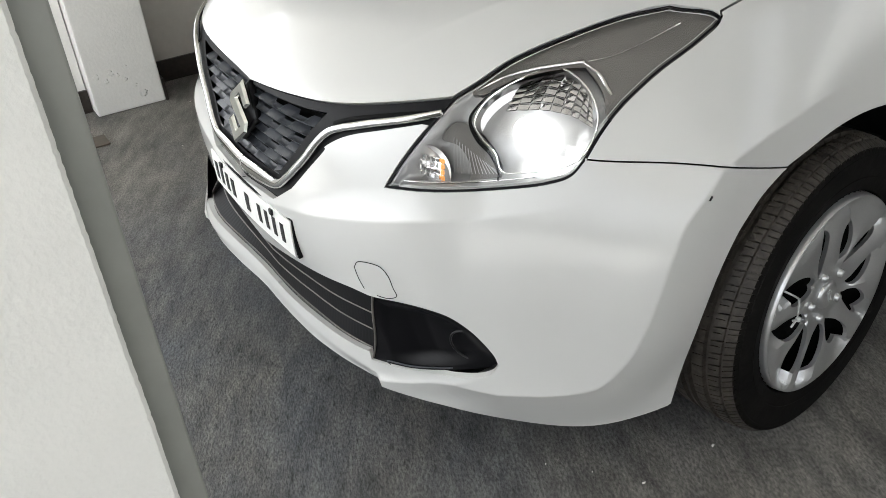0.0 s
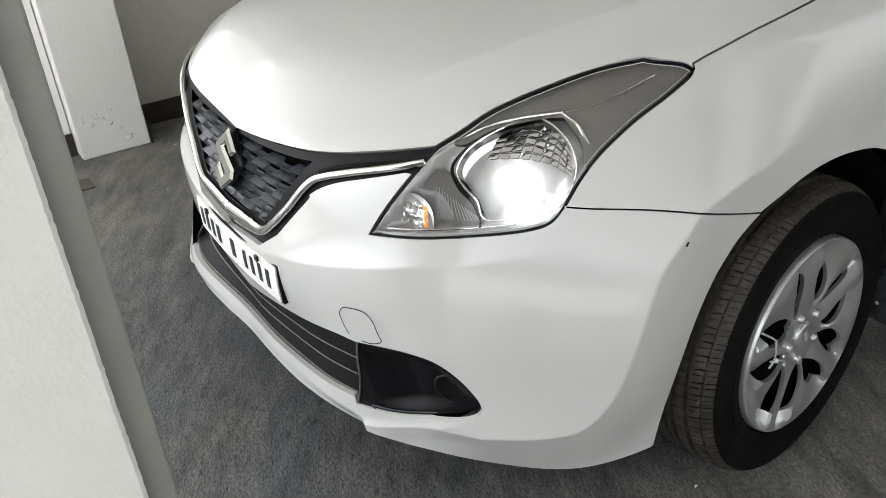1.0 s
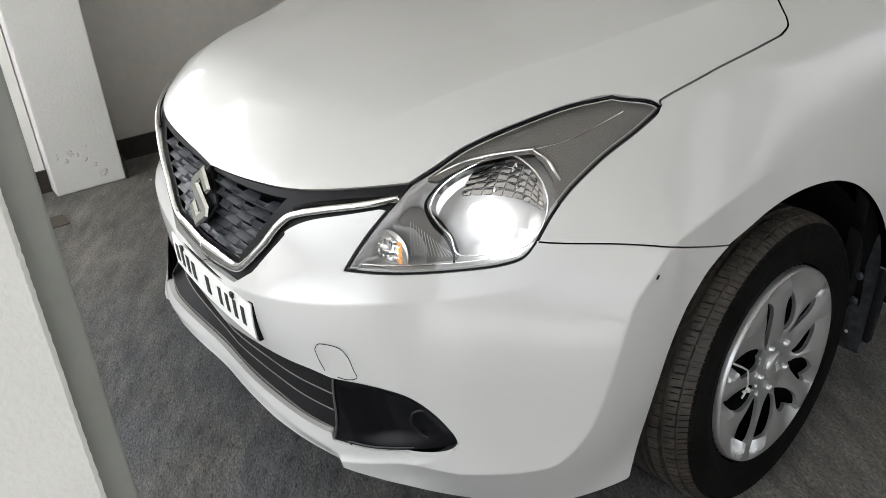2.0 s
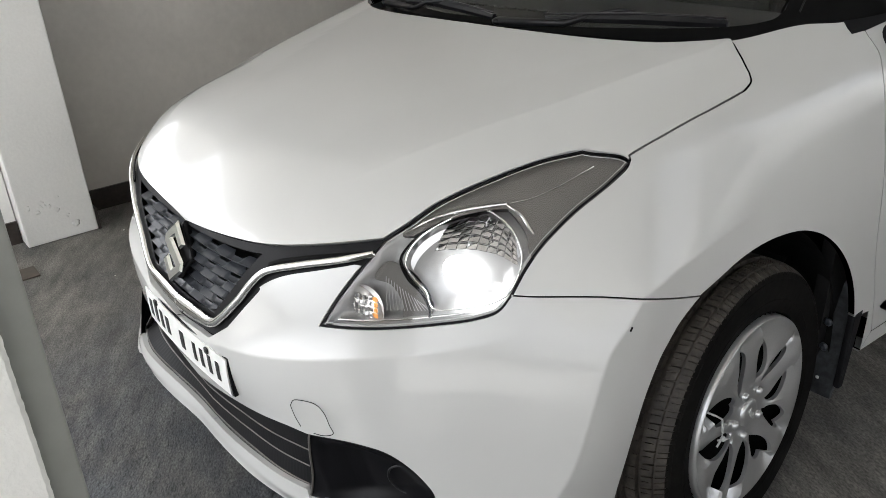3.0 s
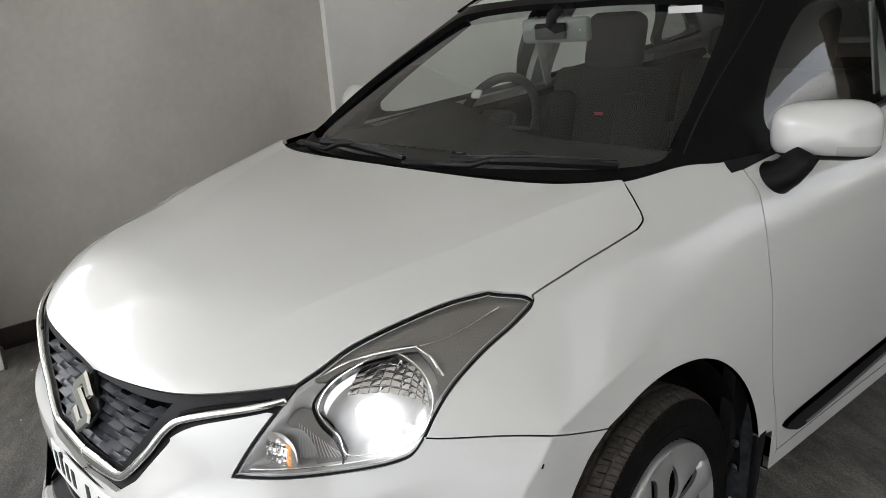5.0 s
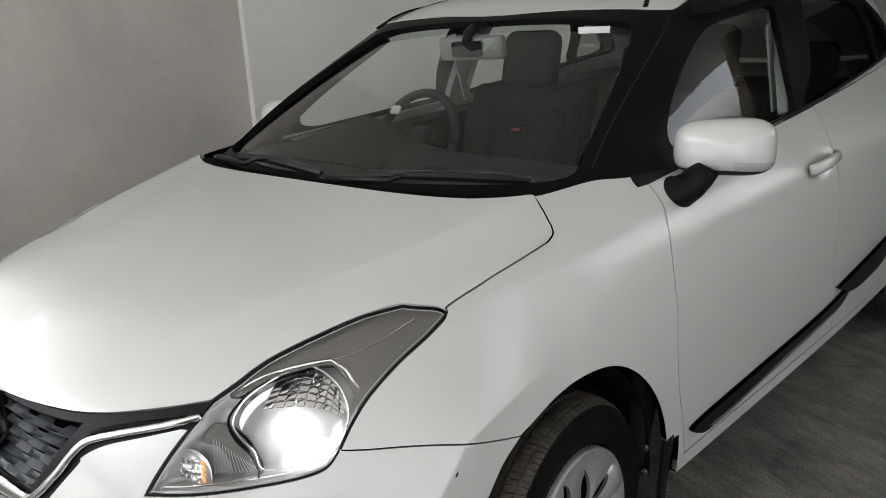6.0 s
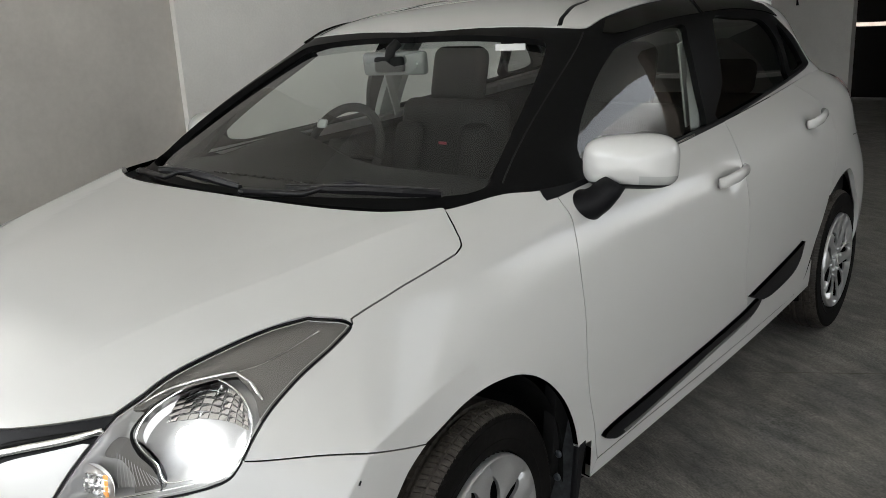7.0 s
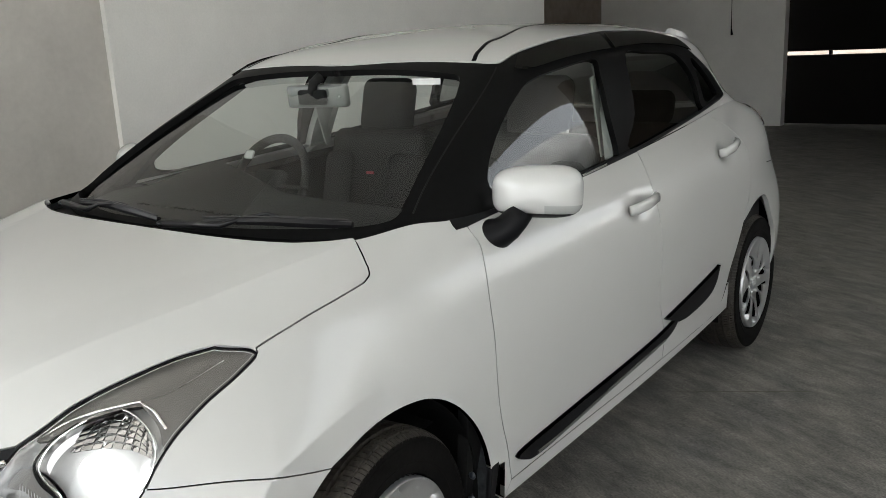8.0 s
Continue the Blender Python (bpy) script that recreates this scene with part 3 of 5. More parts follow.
def shell(skin, poly, holes=(), out=0.0, thick=0.010, step=0.02, form=None, gap=0.0, crests=()):
    """Vertices, faces and normals of a panel on a surface, with turned-in edges. form(u, v, d) lifts it, d from its edge."""
    if gap:
        poly = inset(skin, poly, gap)
    rings = [poly, *holes]
    lo, hi = poly.min(0), poly.max(0)
    gu, gv = np.meshgrid(np.arange(lo[0], hi[0], step / METRIC[0]), np.arange(lo[1], hi[1], step / METRIC[1]))
    mid = np.stack((gu.ravel(), gv.ravel()), 1)
    ok = inside(mid, poly)
    for h in holes:
        ok &= ~inside(mid, h)
    mid = mid[ok]
    for r in rings:
        if len(mid):
            mid = mid[away(mid, r)[0] > step * 0.45]
    pts, edges = [], []
    for r in rings:
        n = len(pts)
        pts += list(r)
        edges += [(n + i, n + (i + 1) % len(r)) for i in range(len(r))]
    beside = []
    for line in crests:
        q = line * METRIC
        way = np.gradient(q, axis=0)
        way /= np.maximum(np.hypot(way[:, 0], way[:, 1]), 1e-9)[:, None]
        for off in (-0.0035, 0.0035):
            beside.append((q + np.stack((-way[:, 1], way[:, 0]), 1) * off) / METRIC)
    for line in (*crests, *beside):
        ok = inside(line, poly)
        for r in rings:
            ok &= away(line, r)[0] > 0.004
        if len(mid):
            mid = mid[away(mid, line, False)[0] > step * 0.3]
        last = None
        for q, good in zip(line, ok):
            if good:
                pts.append(q)
                if last is not None:
                    edges.append((last, len(pts) - 1))
            last = len(pts) - 1 if good else None
    pts = np.concatenate((np.array(pts), mid)) if len(mid) else np.array(pts)
    res = delaunay_2d_cdt([Vector(p) for p in pts * METRIC], edges, [], 0, 1e-6)
    uv = np.array([tuple(v) for v in res[0]]) / METRIC
    tri = np.array([f for f in res[2]])
    c = uv[tri].mean(1)
    ok = inside(c, poly)
    for h in holes:
        ok &= ~inside(c, h)
    tri = tri[ok]
    e1, e2 = uv[tri[:, 1]] - uv[tri[:, 0]], uv[tri[:, 2]] - uv[tri[:, 0]]
    flip = (e1[:, 0] * e2[:, 1] - e1[:, 1] * e2[:, 0]) < 0
    tri[flip] = tri[flip][:, ::-1]

    def place(u, v):
        lift = out
        if form is not None:
            q = np.stack((u, v), 1)
            lift = out + form(u, v, np.minimum.reduce([away(q, r)[0] for r in rings]))
        return skin.at(u, v, lift)

    u, v = uv[:, 0], uv[:, 1]
    pos, nor = place(u, v)
    if form is not None:
        h = 0.01
        du = place(np.minimum(u + h, skin.nu), v)[0] - place(np.maximum(u - h, 0), v)[0]
        dv = place(u, np.minimum(v + h, skin.nv))[0] - place(u, np.maximum(v - h, 0))[0]
        nor = np.cross(du, dv)
        nor /= np.maximum(np.linalg.norm(nor, axis=1), 1e-12)[:, None]
        nor[u < 1e-6, 0] = 0
    verts, faces, normals = list(pos), [tuple(t) for t in tri], list(nor)
    if thick:
        for r in rings:
            a, n = place(r[:, 0], r[:, 1])
            b = a - n * thick
            along = np.roll(a, -1, 0) - np.roll(a, 1, 0)
            side = np.cross(along, n)
            side /= np.maximum(np.linalg.norm(side, axis=1), 1e-9)[:, None]
            nxt = np.roll(r, -1, 0)
            if (np.sum(r[:, 0] * nxt[:, 1] - nxt[:, 0] * r[:, 1]) < 0) != (r is not poly):
                side = -side
            k, m = len(verts), len(r)
            verts += list(a) + list(b)
            normals += list(side) * 2
            for i in range(m):
                j = (i + 1) % m
                if r[i, 0] < 1e-6 and r[j, 0] < 1e-6:
                    continue
                faces.append((k + i, k + m + i, k + m + j, k + j))
    return np.array(verts), faces, np.array(normals)


def panel(name, data, mat, parent, label="", side="both"):
    """A panel as one mesh: of the left side, the right side, or both halves in one."""
    v, f, n = data
    flip = np.array((-1.0, 1.0, 1.0))
    if side == "right":
        v, n, f = v * flip, n * flip, [t[::-1] for t in f]
    if side == "both":
        k = len(v)
        f = f + [tuple(k + i for i in t[::-1]) for t in f]
        v, n = np.concatenate((v, v * flip)), np.concatenate((n, n * flip))
    return link(name, v, f, mat, parent, label, True, n)


def ribbon(skin, line, widths, height, out=0.0, profile=((-1, 0), (-0.85, 0.7), (-0.3, 1), (0.3, 1), (0.85, 0.7), (1, 0))):
    """A raised strip along a line of the surface; widths along it, in metres."""
    p = np.asarray(line, float)
    w = np.interp(np.linspace(0, 1, len(p)), np.linspace(0, 1, len(widths)), widths) if len(widths) > 1 else np.full(len(p), widths[0])
    pos, nor = skin.at(p[:, 0], p[:, 1], out)
    along = np.gradient(pos, axis=0)
    along /= np.maximum(np.linalg.norm(along, axis=1), 1e-9)[:, None]
    side = np.cross(nor, along)
    k = len(profile)
    verts = [pos[i] + side[i] * w[i] / 2 * a + nor[i] * height * b for i in range(len(p)) for a, b in profile]
    faces = [(i * k + j, (i + 1) * k + j, (i + 1) * k + j + 1, i * k + j + 1) for i in range(len(p) - 1) for j in range(k - 1)]
    faces += [tuple(range(k)), tuple(range((len(p) - 1) * k, len(p) * k))[::-1]]
    me = bpy.data.meshes.new("strip")
    me.from_pydata([tuple(map(float, v)) for v in verts], [], faces)
    bm = bmesh.new()
    bm.from_mesh(me)
    bpy.data.meshes.remove(me)
    bmesh.ops.recalc_face_normals(bm, faces=bm.faces[:])
    return bm


def twin(bm):
    """The mesh and its mirror image across the car's middle, in one."""
    other = bm.copy()
    for v in other.verts:
        v.co.x = -v.co.x
    bmesh.ops.reverse_faces(other, faces=other.faces[:])
    return joined(bm, other)


def flipped(bm):
    for v in bm.verts:
        v.co.x = -v.co.x
    bmesh.ops.reverse_faces(bm, faces=bm.faces[:])
    return bm


def joined(*meshes):
    base = meshes[0]
    for other in meshes[1:]:
        me = bpy.data.meshes.new("join")
        other.to_mesh(me)
        other.free()
        base.from_mesh(me)
        bpy.data.meshes.remove(me)
    return base


def ball(centre, radius, scale=(1, 1, 1)):
    bm = bmesh.new()
    bmesh.ops.create_uvsphere(bm, u_segments=20, v_segments=12, radius=radius)
    for v in bm.verts:
        v.co = Vector((v.co.x * scale[0], v.co.y * scale[1], v.co.z * scale[2])) + Vector(centre)
    return bm


def wall(name, lo, hi, mat, label, category="wall", bevel=0.0):
    return tagged(part(name, box(lo, hi, bevel), mat), label, category, kind="structure")

# ---- the garage ----
wall("floor", (-4.6, -2.6, -0.12), (3.42, 13.1, 0), SLATE, "dark grey and brown streaked slate floor", "floor")
wall("ground", (-600, -600, -0.5), (600, 600, -0.125), GROUND, "pale dusty concrete yard outside the garage", "ground")
wall("wall_west", (-2.62, 0.32, 0), (-2.40, 2.335, 3.6), GREY_WALL, "smooth grey painted garage wall")
wall("wall_west_pier", (-2.62, 2.335, 0), (-2.34, 7.05, 3.6), PLASTER, "white plastered garage wall set slightly forward")
wall("wall_recess", (-3.6, -1.9, 0), (-2.24, 0.02, 1.05), PLASTER, "low white plastered wall below an open window")
wall("wall_recess_head", (-3.6, -1.9, 2.4), (-2.24, 0.02, 3.6), PLASTER, "white plastered lintel over an open window")
wall("wall_back_recess", (-4.6, 7.05, 0), (-4.4, 12.5, 3.6), DARK_WALL, "dark brown wall deep in the garage, its shade in the colour")
wall("wall_back_return", (-4.6, 6.95, 0), (-2.62, 7.05, 3.6), DARK_WALL, "dark brown return wall deep in the garage, its shade in the colour")
wall("wall_north", (-4.6, 12.5, 0), (-1.53, 12.7, 3.6), PLASTER, "plain pale wall at the far end of the garage")
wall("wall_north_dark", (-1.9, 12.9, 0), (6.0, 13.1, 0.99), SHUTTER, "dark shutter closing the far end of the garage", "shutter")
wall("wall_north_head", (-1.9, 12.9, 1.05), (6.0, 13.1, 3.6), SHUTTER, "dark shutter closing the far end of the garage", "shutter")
# backdrop added outside so the gap in the shutter is less bright
wall("wall_yard_north", (-6, 15.5, -0.12), (10, 15.7, 2.4), DARK_WALL, "brown backdrop wall added to dim the shutter gap")
# unseen walls on the east side, added to hold back daylight
wall("wall_east", (3.2, 7.4, 0), (3.4, 13.1, 3.6), DARK_WALL, "unseen brown side wall added to keep daylight off the deep garage")
wall("wall_east_pier", (3.2, 2.7, 0), (3.4, 3.1, 3.6), PLASTER, "unseen white pier added to narrow the side opening")
# out of view: overhang and entrance slab are sized to block sky light
wall("ceiling", (-4.6, 3.1, 3.6), (4.7, 13.1, 3.75), CEILING, "pale painted flat garage ceiling", "ceiling")
wall("ceiling_porch", (-4.6, -3.9, 3.6), (8.8, 3.1, 3.75), CEILING, "unseen pale flat ceiling added over the entrance to cut sky light", "ceiling")
pillar = wall("pillar", (-2.42, 0.025, 0), (-2.13, 0.322, 3.6), PLASTER, "white plastered pillar with a scuffed foot", "pillar", 0.006)
wall("baseboard", (-2.40, 0.322, 0), (-2.385, 2.335, 0.10), SKIRTING, "dark stone skirting along the grey wall", "skirting")
wall("baseboard_recess", (-2.24, -1.9, 0), (-2.225, 0.022, 0.10), SKIRTING, "dark stone skirting along the white wall", "skirting")
wall("baseboard_pillar", (-2.40, 0.322, 0), (-2.125, 0.334, 0.10), SKIRTING, "dark stone skirting on the side of the pillar", "skirting")
wall("trim", (-2.345, 2.318, 0), (-2.332, 2.345, 3.6), PLASTER, "white plaster edge bead where the walls meet", "trim")
wall("gate_post", (0.62, -0.40, 0), (0.815, -0.345, 3.6), GREY_METAL, "tall grey painted steel gate frame beside white plaster", "post", 0.003)

for y, z, size in ((0.175, 0.137, 0.010), (0.123, 0.176, 0.014), (0.212, 0.101, 0.008), (0.062, 0.171, 0.012), (0.237, 0.055, 0.015), (0.15, 0.16, 0.007), (0.10, 0.145, 0.009), (0.19, 0.19, 0.006)):
    lump = bmesh.new()
    bmesh.ops.create_icosphere(lump, subdivisions=2, radius=size)
    for v in lump.verts:
        v.co *= 1 + 0.7 * noise.noise(v.co * 200 + Vector((y * 30, z * 30, 0)))
        v.co.x *= 0.018
    lump.transform(Matrix.Translation((-2.13, y, z)))
    part("plaster_lump", lump, PLASTER, pillar, smooth=True)


def ragged_end():
    """The plastered end of the entrance wall; its edge towards the steel frame is rough and chipped."""
    rng = random.Random(4)
    bm = bmesh.new()
    rows = 800
    xs, front, back = 0.833, -0.378, -1.9
    grid = []
    for i in range(rows + 1):
        z = 3.6 * i / rows
        nick = 0.0016 * noise.noise((0, 0, z * 7)) + 0.0012 * noise.noise((5, 0, z * 140))
        if noise.noise((9, 3, z * 28)) > 0.56:
            nick -= rng.uniform(0.0015, 0.004)
        y = front + nick
        grid.append([bm.verts.new(p) for p in ((0.62, y - 0.002, z), (xs - 0.004, y, z), (xs, y - 0.005, z), (xs, back, z), (0.62, back, z))])
    for a, b in zip(grid, grid[1:]):
        for k in range(4):
            bm.faces.new((a[k], a[k + 1], b[k + 1], b[k]))
        bm.faces.new((a[4], a[0], b[0], b[4]))
    bm.faces.new(grid[0][::-1])
    bm.faces.new(grid[-1])
    bmesh.ops.recalc_face_normals(bm, faces=bm.faces[:])
    return bm


tagged(part("wall_entrance", ragged_end(), OLD_PLASTER), "white rough-plastered wall end with a chipped edge", "wall", kind="structure")
patch_tile = part("floor_trim", box((-1.90, -0.10, 0.0), (-1.78, -0.005, 0.006), 0.002), material("brown_tile", (0.085, 0.066, 0.05), 0.5, 0, 0.2, 30))
tagged(patch_tile, "small brown tile piece lying on the floor", "tile", kind="structure")
tagged(part("hanging_wire", tube([(-2.28, 12.46, 3.6), (-2.285, 12.46, 2.0), (-2.28, 12.46, 1.42), (-2.265, 12.45, 1.33)], [0.008, 0.008, 0.008, 0.02]), BLACK),
       "thin black cable hanging down the far wall", "cable")
for k in range(5):
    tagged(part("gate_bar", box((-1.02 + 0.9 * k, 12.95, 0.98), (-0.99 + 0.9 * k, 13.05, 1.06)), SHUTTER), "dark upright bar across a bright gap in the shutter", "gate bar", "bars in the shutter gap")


def corrugated(length, height, pitch):
    """A ribbed sheet in the plane x = 0, ribs along y."""
    bm = bmesh.new()
    rows = []
    for i in range(int(4 * height / pitch) + 1):
        z, x = i * pitch / 4, 0.35 * pitch * math.sin(i * math.pi / 2)
        rows.append([bm.verts.new(p) for p in ((x, 0, z), (x, length, z), (x + 0.03, length, z), (x + 0.03, 0, z))])
    for a, b in zip(rows, rows[1:]):
        for k in range(4):
            bm.faces.new((a[k], a[(k + 1) % 4], b[(k + 1) % 4], b[k]))
    return bm


sheets = corrugated(3.125, 9.0, 0.11)
sheets.transform(pose(5.6, 12.2, -0.125) @ pose(0, 0, 0, 90, 0, 0))
tagged(part("side_fence", sheets, SHED, smooth=True), "pale corrugated steel sheet fence beside the side opening", "fence", kind="structure")
# unseen fence across the yard, added to cover the lowest band of sky
fence = corrugated(2.125, 14, 0.11)
fence.transform(pose(10.2, 9, -0.125) @ pose(0, 0, 0, 90, 0, 0))
tagged(part("fence_sheet", fence, SHED, smooth=True), "unseen grey corrugated fence added to cover the lowest sky", "fence", kind="structure")


def crumb(x, y, size, turn):
    """A chip of plaster on the floor."""
    bm = bmesh.new()
    bmesh.ops.create_icosphere(bm, subdivisions=1, radius=size)
    for k, v in enumerate(bm.verts):
        v.co *= 0.8 + 0.35 * math.sin(3.7 * k + turn)
        v.co.z = max(v.co.z * 0.6, -size * 0.45)
    bm.transform(pose(x, y, size * 0.45, 0, 0, turn * 57))
    return tagged(part("plaster_crumb", bm, PLASTER), "small white plaster crumb lying on the slate floor", "crumb", "crumbs on the floor")


for x, y, size, turn in ((0.782, 0.430, 0.004, 0.3), (0.791, 0.609, 0.005, 1.1), (-2.02, 0.40, 0.006, 2.0), (0.628, 0.309, 0.0022, 0.9), (-1.55, 0.22, 0.004, 1.6), (0.70, 0.37, 0.0018, 2.6)):
    crumb(x, y, size, turn)
tagged(part("floor_seam", box((-0.27, -0.002, 0), (0.27, 0.002, 0.0012), 0.0004, pose(0.96, 2.815, 0, 0, 0, 31)), material("pale_joint", (0.115, 0.105, 0.09), 0.8, 0, 0.4, 30)), "faint pale joint line in the slate floor", "joint", kind="structure")



# ---- the car ----
car = new("car")
tagged(car, "pearl white hatchback with lit headlamps parked on slate tiles", "car")

lamp_loop = outline(curve(LAMP[0:4]), curve(LAMP[3:8]), curve(LAMP[7:11]), curve(LAMP[10:14], 8), curve(LAMP[13:19]), curve([LAMP[18], LAMP[19], LAMP[20], LAMP[0]]))
lamp_top = curve(LAMP[11:19])
lamp_out = curve(LAMP[5:12])
lip = curve([(0, 4.720)] + LIP_LINE[1:-1] + [LAMP[18]])
grille_low = curve(GRILLE_LOW[:4] + [(1.63, 4.30)] + GRILLE_LOW[4:7])
grille_foot = curve(GRILLE_LOW[6:8] + [(0.80, 2.99)] + GRILLE_LOW[8:] + [(0, 2.88)])
intake_top = curve([(0, 1.57)] + INTAKE_TOP[1:])
intake_low = curve(INTAKE_LOW + [(0, 0.52)])
fog_loop = outline(curve(FOG_EDGE[:7]), curve(FOG_EDGE[6:]))
arch_crease = curve(ARCH_CREASE[::-1] + FENDER_CREASE, 16)
bumper_crease = curve([(0, 2.75), (0.6, 2.83)] + BUMPER_CREASE)


def ridge(line, height, near, far, fade=None, floor=0.0):
    """A lift with a crisp crest along a line: it falls off over near on one side and over far on the other."""
    def lift(u, v, d):
        r, turn = away(np.stack((u, v), 1), line, False)
        below = turn < 0
        slope = floor + 0.12 * np.log1p(np.exp((1 - r / near - floor) / 0.12)) if floor else np.clip(1 - r / near, 0, 1)
        h = np.where(below, slope, np.clip(1 - r / far, 0, 1) ** 2) * height
        return h if fade is None else h * fade(u, v)
    return lift


arch_lift = ridge(arch_crease, 0.030, 0.095, 0.17, lambda u, v: np.clip((6.05 - u) / 0.9, 0, 1) * np.clip((u - 2.6) / 0.8, 0, 1), -0.40)
bumper_lift = ridge(bumper_crease, 0.012, 0.12, 0.06, lambda u, v: np.clip((4.4 - u) / 1.8, 0, 1))

fog_ledge = curve(LEDGE_LINE, 10)
ledge_lift = ridge(fog_ledge, 0.006, 0.040, 0.020, lambda u, v: np.clip((u - 1.7) / 0.3, 0, 1) * np.clip((3.40 - u) / 0.5, 0, 1))


def chin(u, v):
    """The lip below the intake, drawn in behind the flared corners with a step at each end."""
    return (-0.005 - 0.012 * np.clip((u - 0.9) / 1.0, 0, 1)) * np.clip((0.27 - v) / 0.25, 0, 1) * np.clip((LIP_END - u) / 0.07, 0, 1)


LIP_END = 2.05


def bumper_form(u, v, d):
    return arch_lift(u, v, d) + bumper_lift(u, v, d) + chin(u, v) + ledge_lift(u, v, d)


def dent(u0, v0, su, sv, depth):
    return lambda u, v, d: -depth * np.exp(-((u - u0) / su) ** 2 - ((v - v0) / sv) ** 2)


GAP = 0.0019
SIDES = ("left", "right")

hood_line = outline(lip, lamp_top[::-1][0:], curve(HOOD_SEAM[:5]), curve(HOOD_SEAM[4:7], 4), curve(HOOD_SEAM[6:]), straight((3.82, 8), (0, 8)), straight((0, 8), (0, 4.72)))
hood_fold = curve(HOOD_FOLD, 10)
panel("hood", shell(LOW, hood_line, gap=GAP, thick=0.014, step=0.016, form=ridge(hood_fold, 0.0075, 0.13, 0.13, lambda u, v: np.clip((v - 5.2) / 0.9, 0, 1)), crests=(hood_fold,)), PAINT, car)

bumper_line = outline(straight((0, 2.88), (0, 1.57)), intake_top, curve(FOG_EDGE[:7]), curve(FOG_EDGE[6:]), intake_low, straight((0, 0.52), (0, 0)),
                      straight((0, 0), (4.95, 0)), curve(ARCH_BUMPER[::-1]), curve(BUMPER_SEAM[::-1]), curve(LAMP[0:6][::-1]), curve([LAMP[0], LAMP[20], LAMP[19]]),
                      grille_low, grille_foot)
bumper = panel("front_bumper", shell(LOW, bumper_line, gap=GAP / 2, thick=0.012, step=0.013, form=bumper_form, crests=(arch_crease, bumper_crease, fog_ledge, straight((LIP_END, 0.02), (LIP_END, 0.5), 0.05), straight((LIP_END - 0.1, 0.02), (LIP_END - 0.1, 0.5), 0.05))), PAINT, car)
for nm, line in (("tow_cover_seam", TOW_A), ("tow_cover_seam", TOW_B)):
    part(nm, ribbon(LOW, curve(line), [0.0016], 0.0008, 0.0072), BLACK, bumper, "thin dark seam of the towing eye cover")

chip_at, _ = LOW.at([4.985], [3.55], 0.0285)
part("paint_chip", box((-0.0012, -0.0016, -0.0042), (0.0012, 0.0022, 0.0042), 0.0010, Matrix.Translation(chip_at[0]) @ pose(0, 0, 0, -35, 0, 0)), BLACK, bumper, "dark chip in the paint")
for s in SIDES:
    fender_line = outline(lamp_out, curve(HOOD_SEAM[:5]), curve(HOOD_SEAM[4:7], 4), curve(HOOD_SEAM[6:]), straight((3.82, 8), (6.72, 8)), [(6.80, 7.74), (6.933, 7.74)],
                          curve(DOOR_FRONT), [FENDER_FOOT[2], FENDER_FOOT[1], FENDER_FOOT[0]], curve(ARCH_FENDER[::-1]), curve(BUMPER_SEAM[::-1]))
    panel("fender", shell(LOW, fender_line, gap=GAP, thick=0.014, step=0.014, form=arch_lift, crests=(arch_crease,)), PAINT, car, side=s)
    door_line = outline(curve(DOOR_FRONT), curve(DOOR_LOW[:4])[:-1], [(8.90, 0.96), (8.90, 1.7)], curve(DOOR_MID[::-1]), straight((8.852, 8), (6.95, 8)))
    front_door = panel("front_door", shell(LOW, door_line, gap=GAP * 0.7, thick=0.02, form=dent(8.53, 5.95, 0.10, 0.36, 0.015)), PAINT, car, side=s)
    rear_line = outline(curve(DOOR_MID), [(8.90, 1.7), (8.90, 0.96)], curve([(8.90, 0.96), (9.4, 0.91), (9.85, 0.88), (10.0, 1.2), (10.06, 1.75), (10.12, 2.4), (10.3, 3.66)]),
                        curve([(10.3, 3.66), (10.45, 4.6), (10.52, 5.6), (10.46, 6.8), (10.3, 8)]), straight((10.3, 8), (8.852, 8)))
    rear_door = panel("rear_door", shell(LOW, rear_line, gap=GAP * 0.7, thick=0.02, form=dent(10.02, 6.15, 0.12, 0.36, 0.015)), PAINT, car, side=s)
    sill_line = outline([(7.112, 0.648), (7.16, 0.98)], curve(DOOR_LOW[:5]), curve([(9.809, 0.879), (10.0, 1.2), (10.08, 1.7)]), [(10.113, 1.716)], straight((10.113, 1.716), (10.19, 0.62)), straight((10.19, 0.62), (7.10, 0.62)))
    panel("sill", shell(LOW, sill_line, gap=0.001, thick=0.03), PAINT, car, side=s)
    for nm, ends, holder in (("door_handle", [(0.858, 1.970, 0.889), (0.872, 1.993, 0.892), (0.877, 2.07, 0.897), (0.873, 2.143, 0.903), (0.855, 2.168, 0.906)], front_door),
                             ("door_handle", [(0.846, 2.81, 0.954), (0.862, 2.835, 0.958), (0.866, 2.91, 0.967), (0.858, 2.98, 0.977), (0.836, 3.015, 0.982)], rear_door)):
        bm = tube(ends, [0.009, 0.0105, 0.0115, 0.0105, 0.007], 14, 1.7)
        part(nm, bm if s == "left" else flipped(bm), PAINT, holder, smooth=True)
    panel("mirror_sail", shell(LOW, outline(straight((6.66, 8), (6.80, 7.70)), straight((6.80, 7.70), (6.95, 7.70)), curve([(6.95, 7.70), (7.3, 7.84), (7.7, 7.93), (7.9, 8.0)]), straight((7.9, 8), (6.66, 8))), out=0.003, thick=0.006), BLACK, front_door, "black mirror mounting panel", s)
